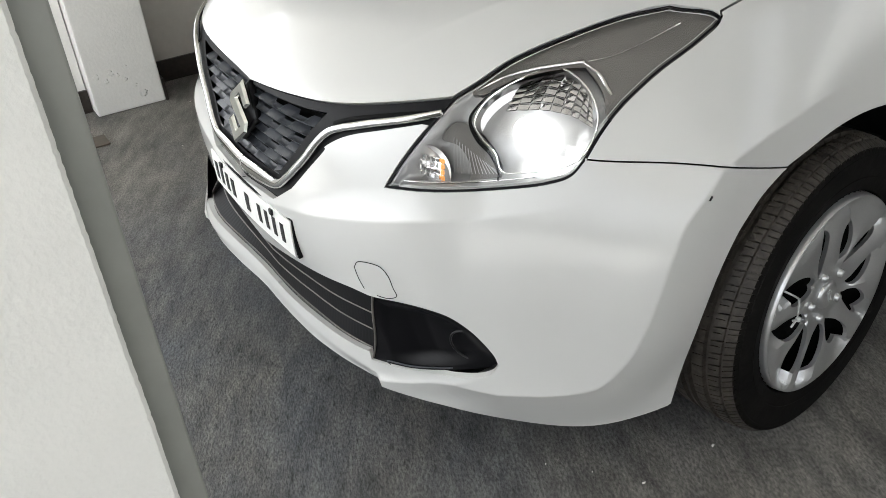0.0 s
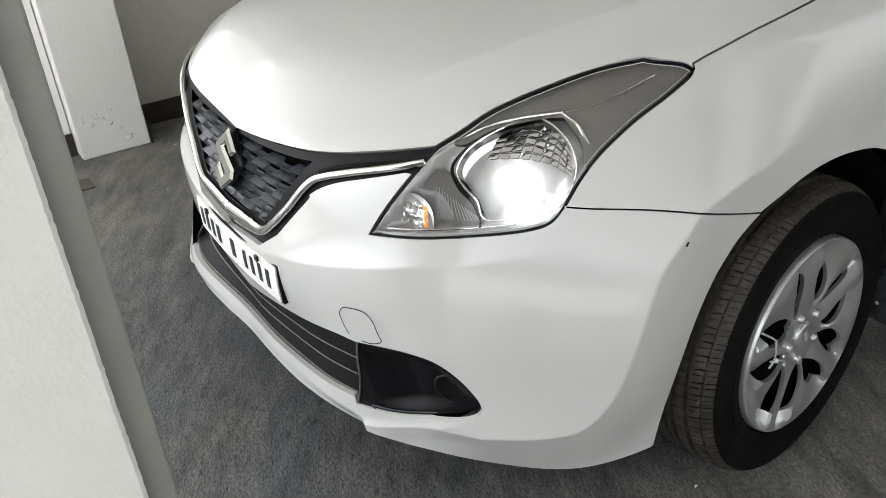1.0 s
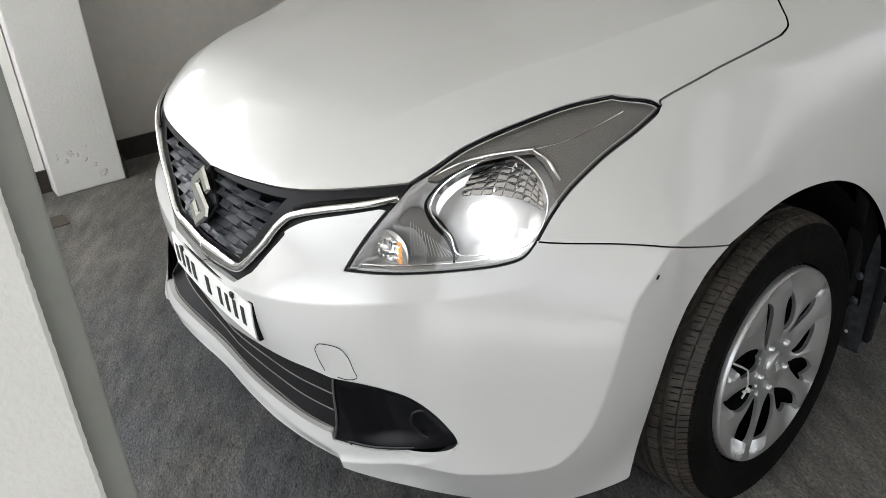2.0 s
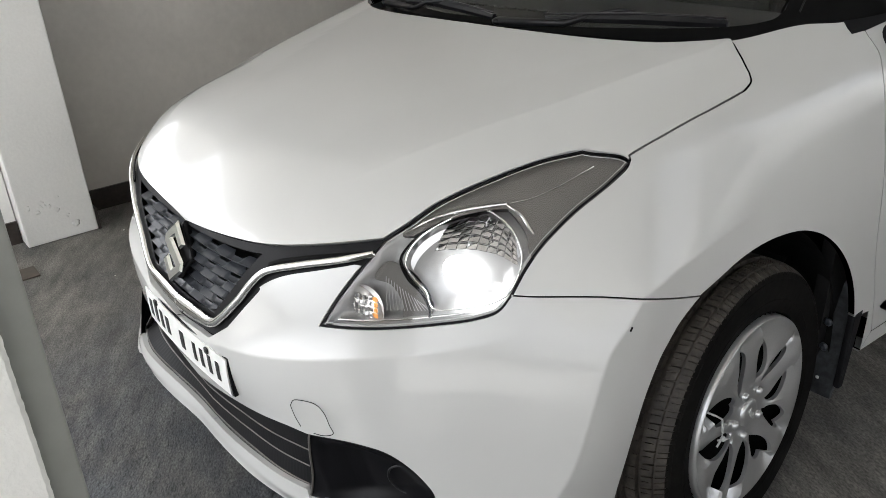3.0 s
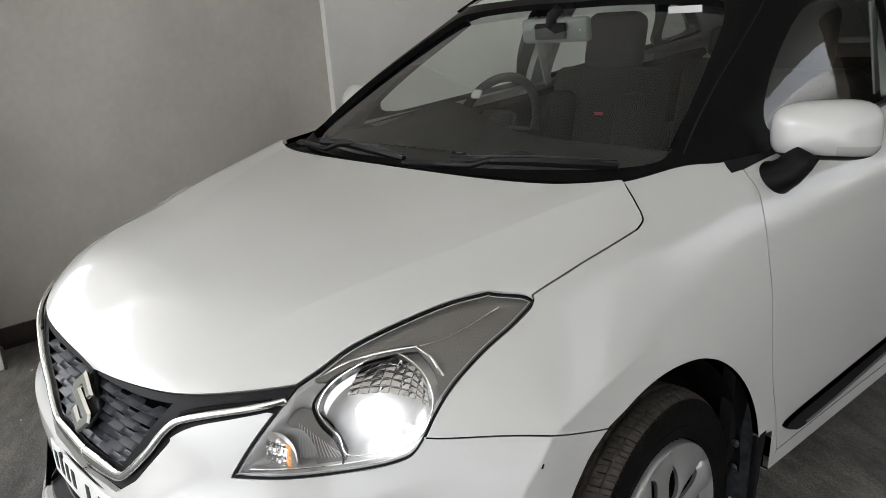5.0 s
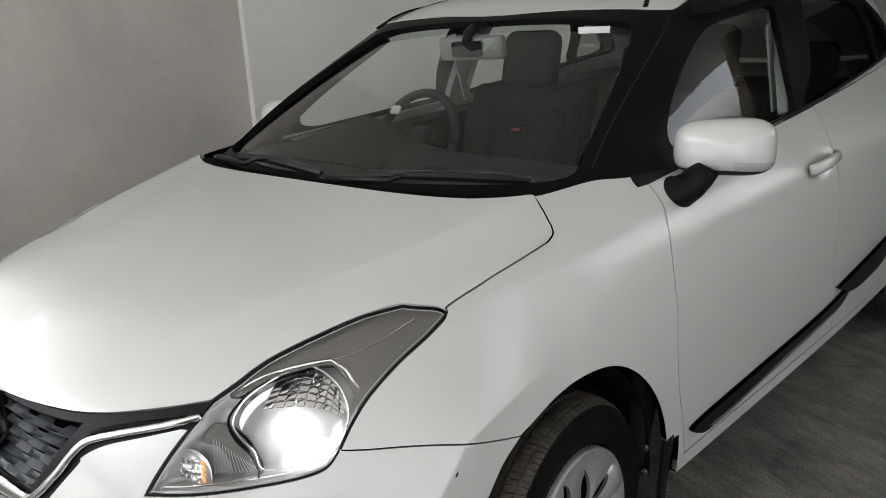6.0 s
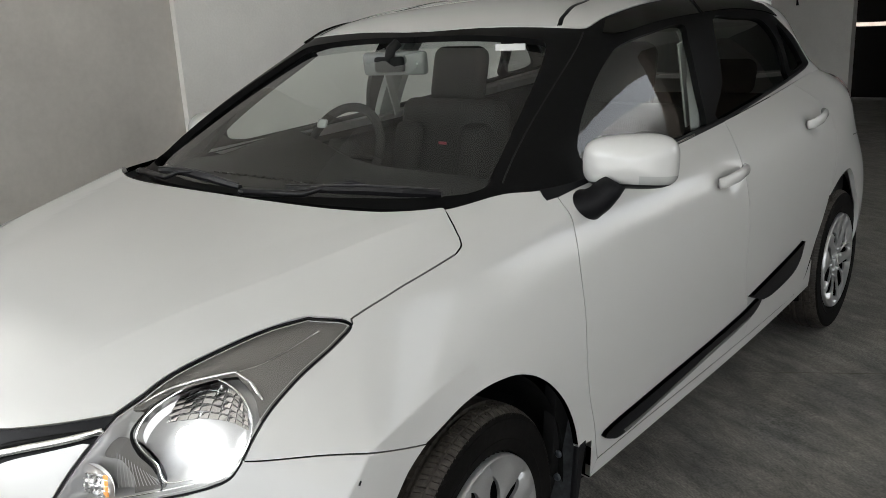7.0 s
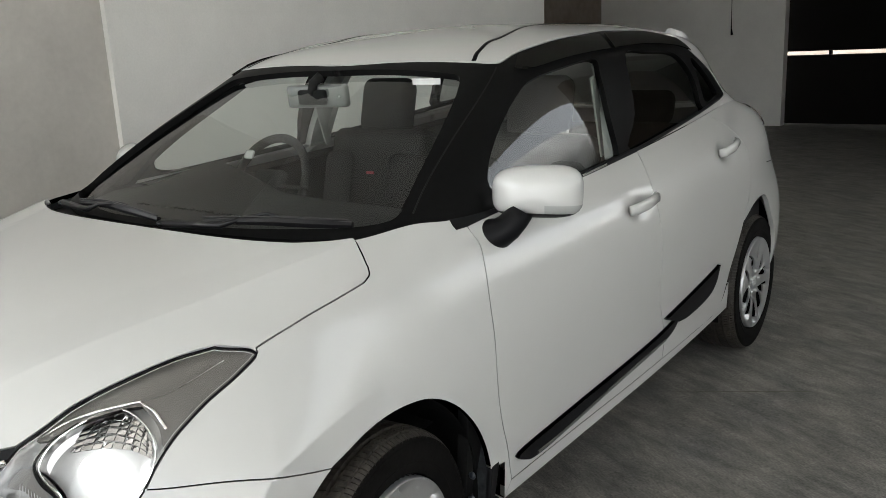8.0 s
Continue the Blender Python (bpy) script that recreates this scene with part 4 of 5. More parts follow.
    panel("door_moulding", shell(LOW, loop(MOULD_FRONT, 4), out=0.013, thick=0.014, step=0.03), BLACK, front_door, "black plastic moulding strip", s)
    bm = ribbon(LOW, curve(MOULD_LINE), [0.008], 0.003, 0.013)
    part("moulding_line", bm if s == "left" else flipped(bm), material("moulding_grey", (0.10, 0.10, 0.095), 0.35, 0.3), front_door, "thin grey line along the moulding")
    panel("door_moulding", shell(LOW, outline(curve(MOULD_REAR[:4]), curve(MOULD_REAR[3:])), out=0.013, thick=0.014, step=0.03), BLACK, rear_door, "black plastic moulding strip", s)

quarter_line = outline(curve([(10.3, 8), (10.46, 6.8), (10.52, 5.6), (10.45, 4.6), (10.312, 3.661)]), curve(ARCH_REAR[3:] + [(11.45, 2.1), (11.5, 1.0), (11.5, 0)]),
                       straight((11.5, 0), (14, 0)), straight((14, 0), (14, 8)), straight((14, 8), (10.3, 8)))
panel("rear_body", shell(LOW, quarter_line, gap=GAP * 0.5, thick=0.02, step=0.03), PAINT, car)
for s in SIDES:
    panel("tail_lamp", shell(LOW, loop([(11.86, 6.0), (12.5, 5.9), (12.7, 6.6), (12.4, 7.3), (11.95, 7.2)]), out=0.006, thick=0.006, step=0.03), RED, car, "dark red glossy tail lamp", s)
    for line in ([(11.50, 6.17), (11.80, 6.17)], [(11.12, 4.93), (11.48, 4.80)]):
        bm = ribbon(LOW, curve(line), [0.004], 0.001, 0.0)
        part("panel_seam", bm if s == "left" else flipped(bm), BLACK, car)

# roof and windows
roof_edge = curve([(0, 3.13)] + ROOF_EDGE)
band_top = curve(BAND_TOP)
band_low = curve([(8.058, 0.594), (7.27, 0.31), (6.64, 0.15), (6.1, 0.0)])
roof_line = outline(roof_edge, band_top, band_low, straight((6.1, 0), (10, 0)), straight((10, 0), (10, 6)), straight((10, 6), (0, 6)), straight((0, 6), (0, 3.13)))
roof = panel("roof", shell(UP, roof_line, gap=0.0015, thick=0.012, step=0.025), PAINT, car)
for s in SIDES:
    bm = ribbon(UP, curve(DITCH + [(5.0, 5.1), (6.3, 5.1), (7.6, 4.95)]), [0.014], 0.0015, 0.0)
    part("roof_ditch", bm if s == "left" else flipped(bm), GLOSS, roof, "black strip along the roof channel")
part("spoiler_tip", twin(ribbon(UP, curve([(8.15, 4.35), (8.6, 4.1), (9.1, 4.0), (10, 3.9)]), [0.05, 0.07, 0.08], 0.022, 0.0)), PAINT, roof, smooth=True)
panel("rear_window", shell(UP, outline(straight((10, 0.4), (10, 3.2)), curve([(10, 3.2), (9.3, 3.0), (9.0, 2.4)]), curve([(9.0, 2.4), (9.0, 1.0), (9.1, 0.5), (10, 0.4)])), out=0.003, thick=0.003, step=0.05), TINTED, car)

screen_edge = curve([(0, 2.965)] + SCREEN_EDGE[:2])
screen_side = np.concatenate((curve(SCREEN_EDGE[1:4], 6), curve(SCREEN_EDGE[3:7]), curve([SCREEN_EDGE[6], SCREEN_EDGE[7], (2.35, 0.27)])))
screen_low = curve([(2.35, 0.27), (1.867, 0.22), (0.818, 0.10), (0, 0.08)])
front_pane, rear_pane, quarter_pane = loop(GLASS_FRONT[:7] + [(5.50, 2.6), (5.56, 1.4), (5.62, 0.30), (5.55, 0.10), (5.1, 0.08), (4.4, 0.15)], 4), loop(GLASS_REAR, 4), loop(GLASS_QUARTER, 4)
surround_line = outline(straight((0, 0), (6.1, 0)), band_low[::-1], band_top[::-1], roof_edge[::-1], [(0, 2.965)], screen_edge, screen_side, screen_low)
panel("window_surround", shell(UP, surround_line, [front_pane, rear_pane, quarter_pane], out=-0.003, thick=0.02, step=0.03), GLOSS, car, "gloss black window surround and pillars")
panel("windscreen", shell(UP, outline(straight((0, 0.02), (2.66, 0.02)), straight((2.66, 0.02), (2.2, 3.12)), straight((2.2, 3.12), (0, 3.1)), straight((0, 3.1), (0, 0.02))), out=-0.024, thick=0, step=0.03), SCREEN, car, "clear laminated windscreen").visible_shadow = False
for s in SIDES:
    for nm, ring, mat in (("door_window", front_pane, SIDE_GLASS), ("door_window", rear_pane, TINTED if s == "left" else SIDE_GLASS), ("quarter_window", quarter_pane, TINTED)):
        panel(nm, shell(UP, inset(UP, ring, -0.008), out=-0.012, thick=0, step=0.04), mat, car, side=s).visible_shadow = False
    # rain guards over the side windows
    panel("rain_guard", shell(UP, outline(curve([(3.45, 3.35), (4.1, 3.22), (4.9, 3.30), (5.72, 3.42)]), curve([(5.72, 3.42), (5.70, 4.05)]), curve([(5.70, 4.05), (4.9, 3.92), (4.1, 3.85), (3.5, 3.75)])), out=0.014, thick=0.004, step=0.03), GUARD, car, "smoked plastic rain guard", s)
    panel("rain_guard", shell(UP, outline(curve([(5.80, 3.45), (6.5, 3.55), (7.3, 3.45), (7.75, 3.2)]), curve([(7.75, 3.2), (7.6, 3.85)]), curve([(7.6, 3.85), (6.8, 4.2), (5.82, 4.1)])), out=0.014, thick=0.004, step=0.03), GUARD, car, "smoked plastic rain guard", s)
    bm = ribbon(UP, curve([(5.85, 0.05), (6.6, 0.20), (7.27, 0.36), (7.9, 0.58)]), [0.012], 0.006, 0.0)
    part("belt_strip", bm if s == "left" else flipped(bm), BLACK, car)
    bm = ribbon(UP, curve([(4.1, 0.02), (4.9, 0.03), (5.85, 0.05)]), [0.016], 0.006, 0.0)
    part("belt_strip", bm if s == "left" else flipped(bm), BLACK, car)
    bm = ribbon(UP, curve([(5.12, 0.03), (5.42, 0.035)]), [0.007], 0.008, 0.0)
    part("belt_strip_end", bm if s == "left" else flipped(bm), CHROME, car, "bright end of the belt strip")
    bm = ribbon(UP, curve([(2.72, 3.5), (2.75, 2.6), (2.80, 1.5), (2.9, 0.4)]), [0.004], 0.002, -0.002)
    part("pillar_seam", bm if s == "left" else flipped(bm), CABIN, car)

# cowl under the windscreen, with the wipers
cowl = [LOW.at(np.linspace(0, 3.82, 24), np.full(24, 7.96), -0.004)[0], LOW.at(np.linspace(0, 3.82, 24), np.full(24, 7.96), -0.03)[0],
        UP.at(np.linspace(0, 2.5, 24), np.full(24, 0.05), -0.03)[0], UP.at(np.linspace(0, 2.5, 24), np.full(24, 0.10), -0.005)[0]]
cv = [p for row in cowl for p in row]
cf = [(r * 24 + i, r * 24 + i + 1, (r + 1) * 24 + i + 1, (r + 1) * 24 + i) for r in range(3) for i in range(23)]
panel("cowl", (np.array(cv), cf, np.tile((0.0, -0.3, 0.95), (len(cv), 1))), BLACK, car, "black plastic cowl below the windscreen")
for name, blade, arm in (("wiper", [(0.20, 0.905, 1.012), (0.432, 0.953, 1.021), (0.521, 0.977, 1.020), (0.607, 1.009, 1.017)], [(0.06, 0.880, 0.998), (0.269, 0.899, 1.007), (0.326, 0.938, 1.026), (0.377, 0.958, 1.034), (0.44, 0.956, 1.024)]),
                         ("wiper", [(-0.39, 0.925, 1.012), (-0.25, 0.922, 1.018), (-0.093, 0.900, 1.014), (0.04, 0.885, 1.006)], [(-0.52, 0.94, 0.998), (-0.33, 0.905, 1.000), (-0.262, 0.905, 1.020), (-0.19, 0.915, 1.026), (-0.133, 0.908, 1.020)])):
    w = part(name, tube(blade, [0.006, 0.011, 0.011, 0.007], 6, 1.1), WIPER, car, "black windscreen wiper")
    part("blade_spine", tube([(x, y - 0.004, z + 0.011) for x, y, z in blade], [0.002, 0.0035, 0.0035, 0.002], 6), SATIN, w)
    part("wiper_arm", tube(arm, [0.012, 0.008, 0.0055, 0.0065, 0.008], 8), WIPER, w, smooth=True)
    part("arm_cap", ball(arm[0], 0.014, (1.3, 1.0, 0.7)), WIPER, w, smooth=True)

# grille
mesh_edge = [(0, 4.675), (0.559, 4.705), (1.117, 4.745), (1.492, 4.785)]
mesh_right = [(1.492, 4.785), (1.376, 4.518), (1.162, 4.037), (0.861, 3.49)]
mesh_low = [(0.861, 3.49), (0.588, 3.395), (0, 3.356)]
frame_line = outline(lip, curve([LAMP[18], LAMP[19]]), grille_low, grille_foot, straight((0, 2.88), (0, 3.356)), curve(mesh_low[::-1]), curve(mesh_right[::-1]), curve(mesh_edge[::-1]))
grille = panel("grille", shell(LOW, frame_line, out=-0.006, thick=0.03, step=0.02), BLACK, car, "black grille surround with a chrome strip")
panel("grille_back", shell(LOW, outline(curve(mesh_edge), curve(mesh_right), curve(mesh_low), straight((0, 3.356), (0, 4.675))), out=-0.06, thick=0, step=0.04), LINER, grille)


def slat(row, rows):
    """One wavy bar of the grille: its upper edge steps up and down in flat-topped notches."""
    lo, hi = 3.40 + (4.70 - 3.40) * row / rows, 3.40 + (4.70 - 3.40) * (row + 0.93) / rows
    edge = np.interp((lo + hi) / 2, [3.49, 4.04, 4.52, 4.785], [0.861, 1.162, 1.376, 1.492]) - 0.015
    us = np.linspace(0, edge, 150)
    phase = (us * 2.05 + 0.5 * (row % 2) + 0.25) % 1.0
    notch = np.clip((0.25 - np.abs(phase - 0.5)) / 0.09, 0, 1)
    pitch = (4.70 - 3.40) / rows
    top, low = hi - pitch * 0.44 * notch, np.full(len(us), lo)
    face = hi - lo
    mid, low_edge = low + face * 0.45 * (top - low) / face, low + face * 0.12
    rings = [LOW.at(us, top, -0.022 + 0.006 * notch)[0], LOW.at(us, mid, -0.012)[0], LOW.at(us, low_edge, -0.005)[0], LOW.at(us, low, -0.007)[0], LOW.at(us, low, -0.045)[0]]
    bm = bmesh.new()
    vs = [[bm.verts.new(p) for p in r] for r in rings]
    for a, b in zip(vs, vs[1:]):
        for i in range(len(us) - 1):
            bm.faces.new((a[i], a[i + 1], b[i + 1], b[i]))
    bmesh.ops.recalc_face_normals(bm, faces=bm.faces[:])
    for e in bm.edges:
        e.smooth = len(e.link_faces) == 2 and e.calc_face_angle(0) < radians(40)
    return twin(bm)


for row in range(7):
    part("grille_bar", slat(row, 7), GRILLE, grille, smooth=True)
chrome_line = curve([(CHROME_LINE[0][0] * 1.25 - CHROME_LINE[1][0] * 0.25, CHROME_LINE[0][1] * 1.25 - CHROME_LINE[1][1] * 0.25)] + CHROME_LINE[:4]), curve(CHROME_LINE[3:8]), curve(CHROME_LINE[7:] + [(0.12, 3.15), (0, 3.15)])
chrome_all = np.concatenate((chrome_line[0], chrome_line[1][1:], chrome_line[2][1:]))
part("chrome_strip", twin(ribbon(LOW, chrome_all, [0.011, 0.013, 0.014, 0.014, 0.015, 0.016, 0.032, 0.032], 0.008, 0.000)), CHROME, grille, "polished chrome strip", True)
for bm in (ribbon(LOW, curve([(2.58, 4.90), (2.2, 4.86), (1.85, 4.77), (1.66, 4.66)]), [0.010], 0.004, -0.003), flipped(ribbon(LOW, curve([(2.58, 4.90), (2.2, 4.86), (1.85, 4.77), (1.66, 4.66)]), [0.010], 0.004, -0.003))):
    part("gloss_strip", bm, GLOSS, grille, "gloss black strip")
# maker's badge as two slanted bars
half = [(0.0, 1.0), (-0.90, 0.44), (-0.90, 0.12), (0.26, -0.36), (0.0, -0.52), (-0.52, -0.20), (-0.90, -0.42)]
bm = bmesh.new()
ring = [bm.verts.new((0.058 * x, 0.034 + 0.021 * z, 0.657 + 0.064 * z)) for x, z in half + [(-x, -z) for x, z in half]]
face = bm.faces.new(ring)
lift = bmesh.ops.extrude_face_region(bm, geom=[face])
for v in lift["geom"]:
    if isinstance(v, bmesh.types.BMVert):
        v.co.y -= 0.010
bmesh.ops.recalc_face_normals(bm, faces=bm.faces[:])
bmesh.ops.bevel(bm, geom=[e for e in bm.edges if e.calc_length() > 0.011], offset=0.0052, segments=1, affect="EDGES", profile=0.5)
part("badge", bm, BADGE, grille, "chrome zigzag badge")
part("badge_base", joined(box((-0.046, 0, -0.046), (0.046, 0.016, 0.046), 0.006, pose(0, 0.040, 0.657, -18, 0, 0) @ pose(0, 0, 0, 0, 45, 0) @ Matrix.Diagonal((1.0, 1, 1.0, 1)))), BLACK, grille)

# number plate, bent to the bumper
def plate_patch(u0, u1, v0, v1, lift, thick=0.003):
    return shell(LOW, outline(straight((u0, v0), (u1, v0)), straight((u1, v0), (u1, v1)), straight((u1, v1), (u0, v1)), straight((u0, v1), (u0, v0))), out=lift, thick=thick, step=0.03)


def link_plate(name, left, right, v0, v1, lift, thick, mat, parent, label):
    (va, fa, na), (vb, fb, nb) = plate_patch(0, left, v0, v1, lift, thick), plate_patch(0, right, v0, v1, lift, thick)
    flip = np.array((-1.0, 1.0, 1.0))
    return link(name, np.concatenate((va, vb * flip)), fa + [tuple(len(va) + i for i in t[::-1]) for t in fb], mat, parent, label, True, np.concatenate((na, nb * flip)))


plate_frame = link_plate("number_plate", 1.25, 1.02, 2.165, 2.875, 0.010, 0.012, BLACK, car, "white number plate with dark marks in a black frame")
link_plate("plate_face", 1.23, 1.0, 2.195, 2.845, 0.014, 0.003, PLATE, plate_frame, "white plate")
for u0, u1, s in ((0.76, 0.90, "right"), (0.57, 0.71, "right"), (0.38, 0.52, "right"), (0.18, 0.33, "right"), (0.10, 0.25, "left"), (0.44, 0.56, "left"), (0.62, 0.74, "left"), (0.80, 0.92, "left"), (0.98, 1.10, "left")):
    panel("plate_mark", plate_patch(u0 + 0.025, u1 - 0.025, 2.36, 2.69, 0.0155, 0.001), INK, plate_frame, side=s)

# lower intake and fog lamp recesses
def smooth(a):
    a = np.clip(a, 0, 1)
    return a * a * (3 - 2 * a)


intake_line = outline(intake_top, straight(FOG_EDGE[0], FOG_EDGE[-1]), intake_low, straight((0, 0.52), (0, 1.57)))
intake = panel("lower_grille", shell(LOW, intake_line, out=-0.06, thick=0, step=0.04), RECESS, car, "black lower air intake with slats")
for k in (0.0, 0.30, 0.62):
    us = np.linspace(0, 2.16 - 0.30 * k, 40)
    hi = np.interp(us, [0, 0.97, 1.5, 1.93, 2.22], [1.57, 1.86, 1.972, 2.067, 2.081])
    lo = np.interp(us, [0, 0.356, 0.974, 1.444, 1.87, 2.2], [0.52, 0.528, 0.558, 0.552, 0.597, 0.62])
    v0, v1 = hi + (lo - hi) * (k + 0.04), hi + (lo - hi) * (k + 0.29)
    rings = [LOW.at(us, v0, -0.055)[0], LOW.at(us, v0 - 0.02, -0.022)[0], LOW.at(us, v1, -0.010)[0], LOW.at(us, v1, -0.055)[0]]
    bm = bmesh.new()
    vs = [[bm.verts.new(p) for p in r] for r in rings]
    for a, b in zip(vs, vs[1:]):
        for i in range(len(us) - 1):
            bm.faces.new((a[i], a[i + 1], b[i + 1], b[i]))
    bmesh.ops.recalc_face_normals(bm, faces=bm.faces[:])
    part("intake_slat", twin(bm), RECESS, intake)
    # a paler strip for the light that catches each slat's lower edge
    part("slat_edge", twin(ribbon(LOW, np.stack((us, v1), 1), [0.0025], 0.002, -0.010)), SMOKE, intake)
for s in SIDES:
    fog = panel("fog_bezel", shell(LOW, fog_loop, out=-0.004, thick=0.01, step=0.006, form=lambda u, v, d: -0.028 * smooth(d / 0.035) * np.clip((u - 2.15) / 0.6, 0.1, 1) * np.clip((3.55 - u) / 1.0, 0.12, 1)), RECESS, car, "black fog lamp blanking panel", s)
    a = np.linspace(0, math.tau, 40)
    bm = ribbon(LOW, np.stack((3.16 + 0.16 * np.cos(a), 1.50 + 0.30 * np.sin(a)), 1), [0.004], 0.003, -0.014)
    part("fog_ring", bm if s == "left" else flipped(bm), SATIN, fog)
    bm = ribbon(LOW, straight((FOG_EDGE[0][0] + 0.02, FOG_EDGE[0][1]), (FOG_EDGE[-1][0] + 0.02, FOG_EDGE[-1][1] + 0.06), 0.1), [0.004], 0.003, -0.003)
    part("bezel_edge", bm if s == "left" else flipped(bm), SMOKE, fog)
for x, z in ((-0.115, 2.78), (0.17, 2.78)):
    p, n = LOW.at([abs(x) / 0.2], [z], 0.016)
    part("plate_screw", box((-0.007, -0.004, -0.007), (0.007, 0.002, 0.007), 0.003, Matrix.Translation((math.copysign(p[0][0], x), p[0][1], p[0][2]))), INK, plate_frame)
for s in SIDES:
    bm = ribbon(LOW, curve(FOG_EDGE[8:11] + [(FOG_EDGE[11][0] + 0.25, FOG_EDGE[11][1])]) + np.array((0.0, 0.06)), [0.0015, 0.003, 0.003, 0.0015], 0.002, -0.003)
    part("bezel_lip", bm if s == "left" else flipped(bm), GRILLE, fog)

# headlamps
def lamp_bowl(centre, aim, radius, depth, facets=0):
    """A deep reflector bowl that opens towards aim."""
    turn = Vector(aim).normalized().to_track_quat("X", "Z").to_matrix().to_4x4()
    prof = [(-depth * (1 - (k / 12) ** 2), radius * k / 12) for k in range(0, 13)]
    verts, faces = spun(prof, 48)
    m = Matrix.Translation(centre) @ turn
    bm = bmesh.new()
    vs = [bm.verts.new(m @ Vector(v)) for v in verts]
    for f in faces:
        try:
            bm.faces.new([vs[i] for i in f])
        except ValueError:
            pass
    bmesh.ops.remove_doubles(bm, verts=bm.verts[:], dist=1e-5)
    return bm


lamp_inner = inset(LOW, lamp_loop, 0.0035)
brow_line = outline(curve(BROW_TOP[1:6]), curve(BROW_TOP[5:9]), curve(BROW_TOP[8:]), curve(BROW_LOW[:4]), curve(BROW_LOW[3:8]))
AIM = Vector((0.30, -0.93, 0.10)).normalized()
for s in SIDES:
    one = (lambda bm: bm) if s == "left" else flipped
    lamp = panel("headlamp", shell(LOW, lamp_loop, out=-0.012, thick=0.02, step=0.014, form=lambda u, v, d: -0.035 * np.clip(d / 0.03, 0, 1)), HOUSING, car, "lit headlamp behind a clear lens in a black gasket", s)
    panel("gasket", shell(LOW, lamp_loop, [lamp_inner], out=-0.001, thick=0.006, step=0.01), BLACK, lamp, "black rubber gasket", s)
    panel("brow", shell(LOW, inset(LOW, brow_line, -0.009), out=-0.012, thick=0.012, step=0.014), SMOKE, lamp, "smoked grey upper bezel", s)
    panel("trim_wedge", shell(LOW, loop(LAMP_TRIM, 4), out=-0.030, thick=0.03, step=0.014), SMOKE, lamp, "ribbed grey inner trim", s)
    for k in range(15):
        u0 = 2.86 + 0.032 * k
        part("trim_rib", one(ribbon(LOW, curve([(u0, 4.62 - 0.029 * k), (u0 + 0.10, 4.16)]), [0.0012], 0.0012, -0.030)), HOUSING, lamp)
    for nm, line, w, o in (("chrome_edge", BROW_LINE, [0.003, 0.005, 0.005], -0.010), ("chrome_edge", BROW_ARC, [0.003, 0.006, 0.005], -0.010), ("chrome_edge", BROW_MARK, [0.003, 0.0015, 0.003], -0.011)):
        part(nm, one(ribbon(LOW, curve(line), w, 0.003, o)), CHROME, lamp, "thin chrome edge")
    part("chrome_edge", one(ribbon(LOW, inset(LOW, lamp_loop, 0.014)[2:18], [0.003], 0.002, -0.012)), CHROME, lamp, "thin chrome edge")
    rim = inset(LOW, lamp_loop, 0.0075)
    # the highlight along the lens edge, laid on as a pale strip
    part("lens_edge", one(ribbon(LOW, np.concatenate((rim, rim[:1])), [0.0016], 0.001, -0.004)), PALE, lamp, "pale strip standing in for the highlight on the lens edge", True)
    bowl_edge = loop(BOWL_EDGE, 4)
    bowl = panel("reflector", shell(LOW, bowl_edge, out=-0.014, thick=0.03, step=0.010, form=lambda u, v, d: -0.054 * np.clip(1 - ((u - 3.55) / 0.78) ** 2 - ((v - 4.76) / 0.98) ** 2, 0, 1)), MIRRORED, lamp, "bright chrome main reflector", s)
    part("rim_ring", one(ribbon(LOW, np.concatenate((bowl_edge, bowl_edge[:1])), [0.003], 0.002, -0.014)), CHROME, lamp, "chrome rim round the reflector", True)
    part("bowl_edge", one(ribbon(LOW, curve([(3.20, 5.33), (3.06, 5.16), (2.985, 4.95), (2.99, 4.79), (3.11, 4.58), (3.27, 4.39), (3.37, 4.19), (3.385, 4.09)]), [0.002, 0.003, 0.005, 0.008, 0.004, 0.003], 0.004, -0.012)), GLOSS, lamp, "dark edge beside the reflector", True)
    hi, lo = curve(FACET_TOP, 4), curve(FACET_LOW, 4)
    for j in range(9):
        for i in range(5):
            ends = []
            for q, p in ((j + 0.05, i + 0.05), (j + 0.95, i + 0.05), (j + 0.95, i + 0.95), (j + 0.05, i + 0.95)):
                k = q / 9 * (len(hi) - 1)
                t, w = hi[int(k)] + (hi[min(int(k) + 1, len(hi) - 1)] - hi[int(k)]) * (k % 1), lo[int(k)] + (lo[min(int(k) + 1, len(lo) - 1)] - lo[int(k)]) * (k % 1)
                ends.append(tuple(t + (w - t) * p / 5))
            ring = outline(*[straight(ends[n], ends[(n + 1) % 4], 0.08) for n in range(4)])
            mid_u, mid_v, sway = np.mean(ends, 0)[0], np.mean(ends, 0)[1], 0.22 * math.sin(5.3 * i + 2.1 * j)
            panel("facet", shell(LOW, ring, out=-0.026, thick=0.005, step=0.010, form=lambda u, v, d: sway * (u - mid_u) * 0.2 - 0.35 * (v - mid_v) * 0.12 - 5.0 * (((u - mid_u) * 0.2) ** 2 + ((v - mid_v) * 0.12) ** 2)), FACET, bowl, side=s)
    b0 = LOW.at([BULB_AT[0][0]], [BULB_AT[0][1]], -0.040)[0][0]
    part("bulb", one(ball(Vector(b0), 0.026, (1.7, 1.0, 1.0))), BULB, bowl, "glowing white bulb", True)
    d = LOW.at([2.74], [4.20], -0.034)[0][0]
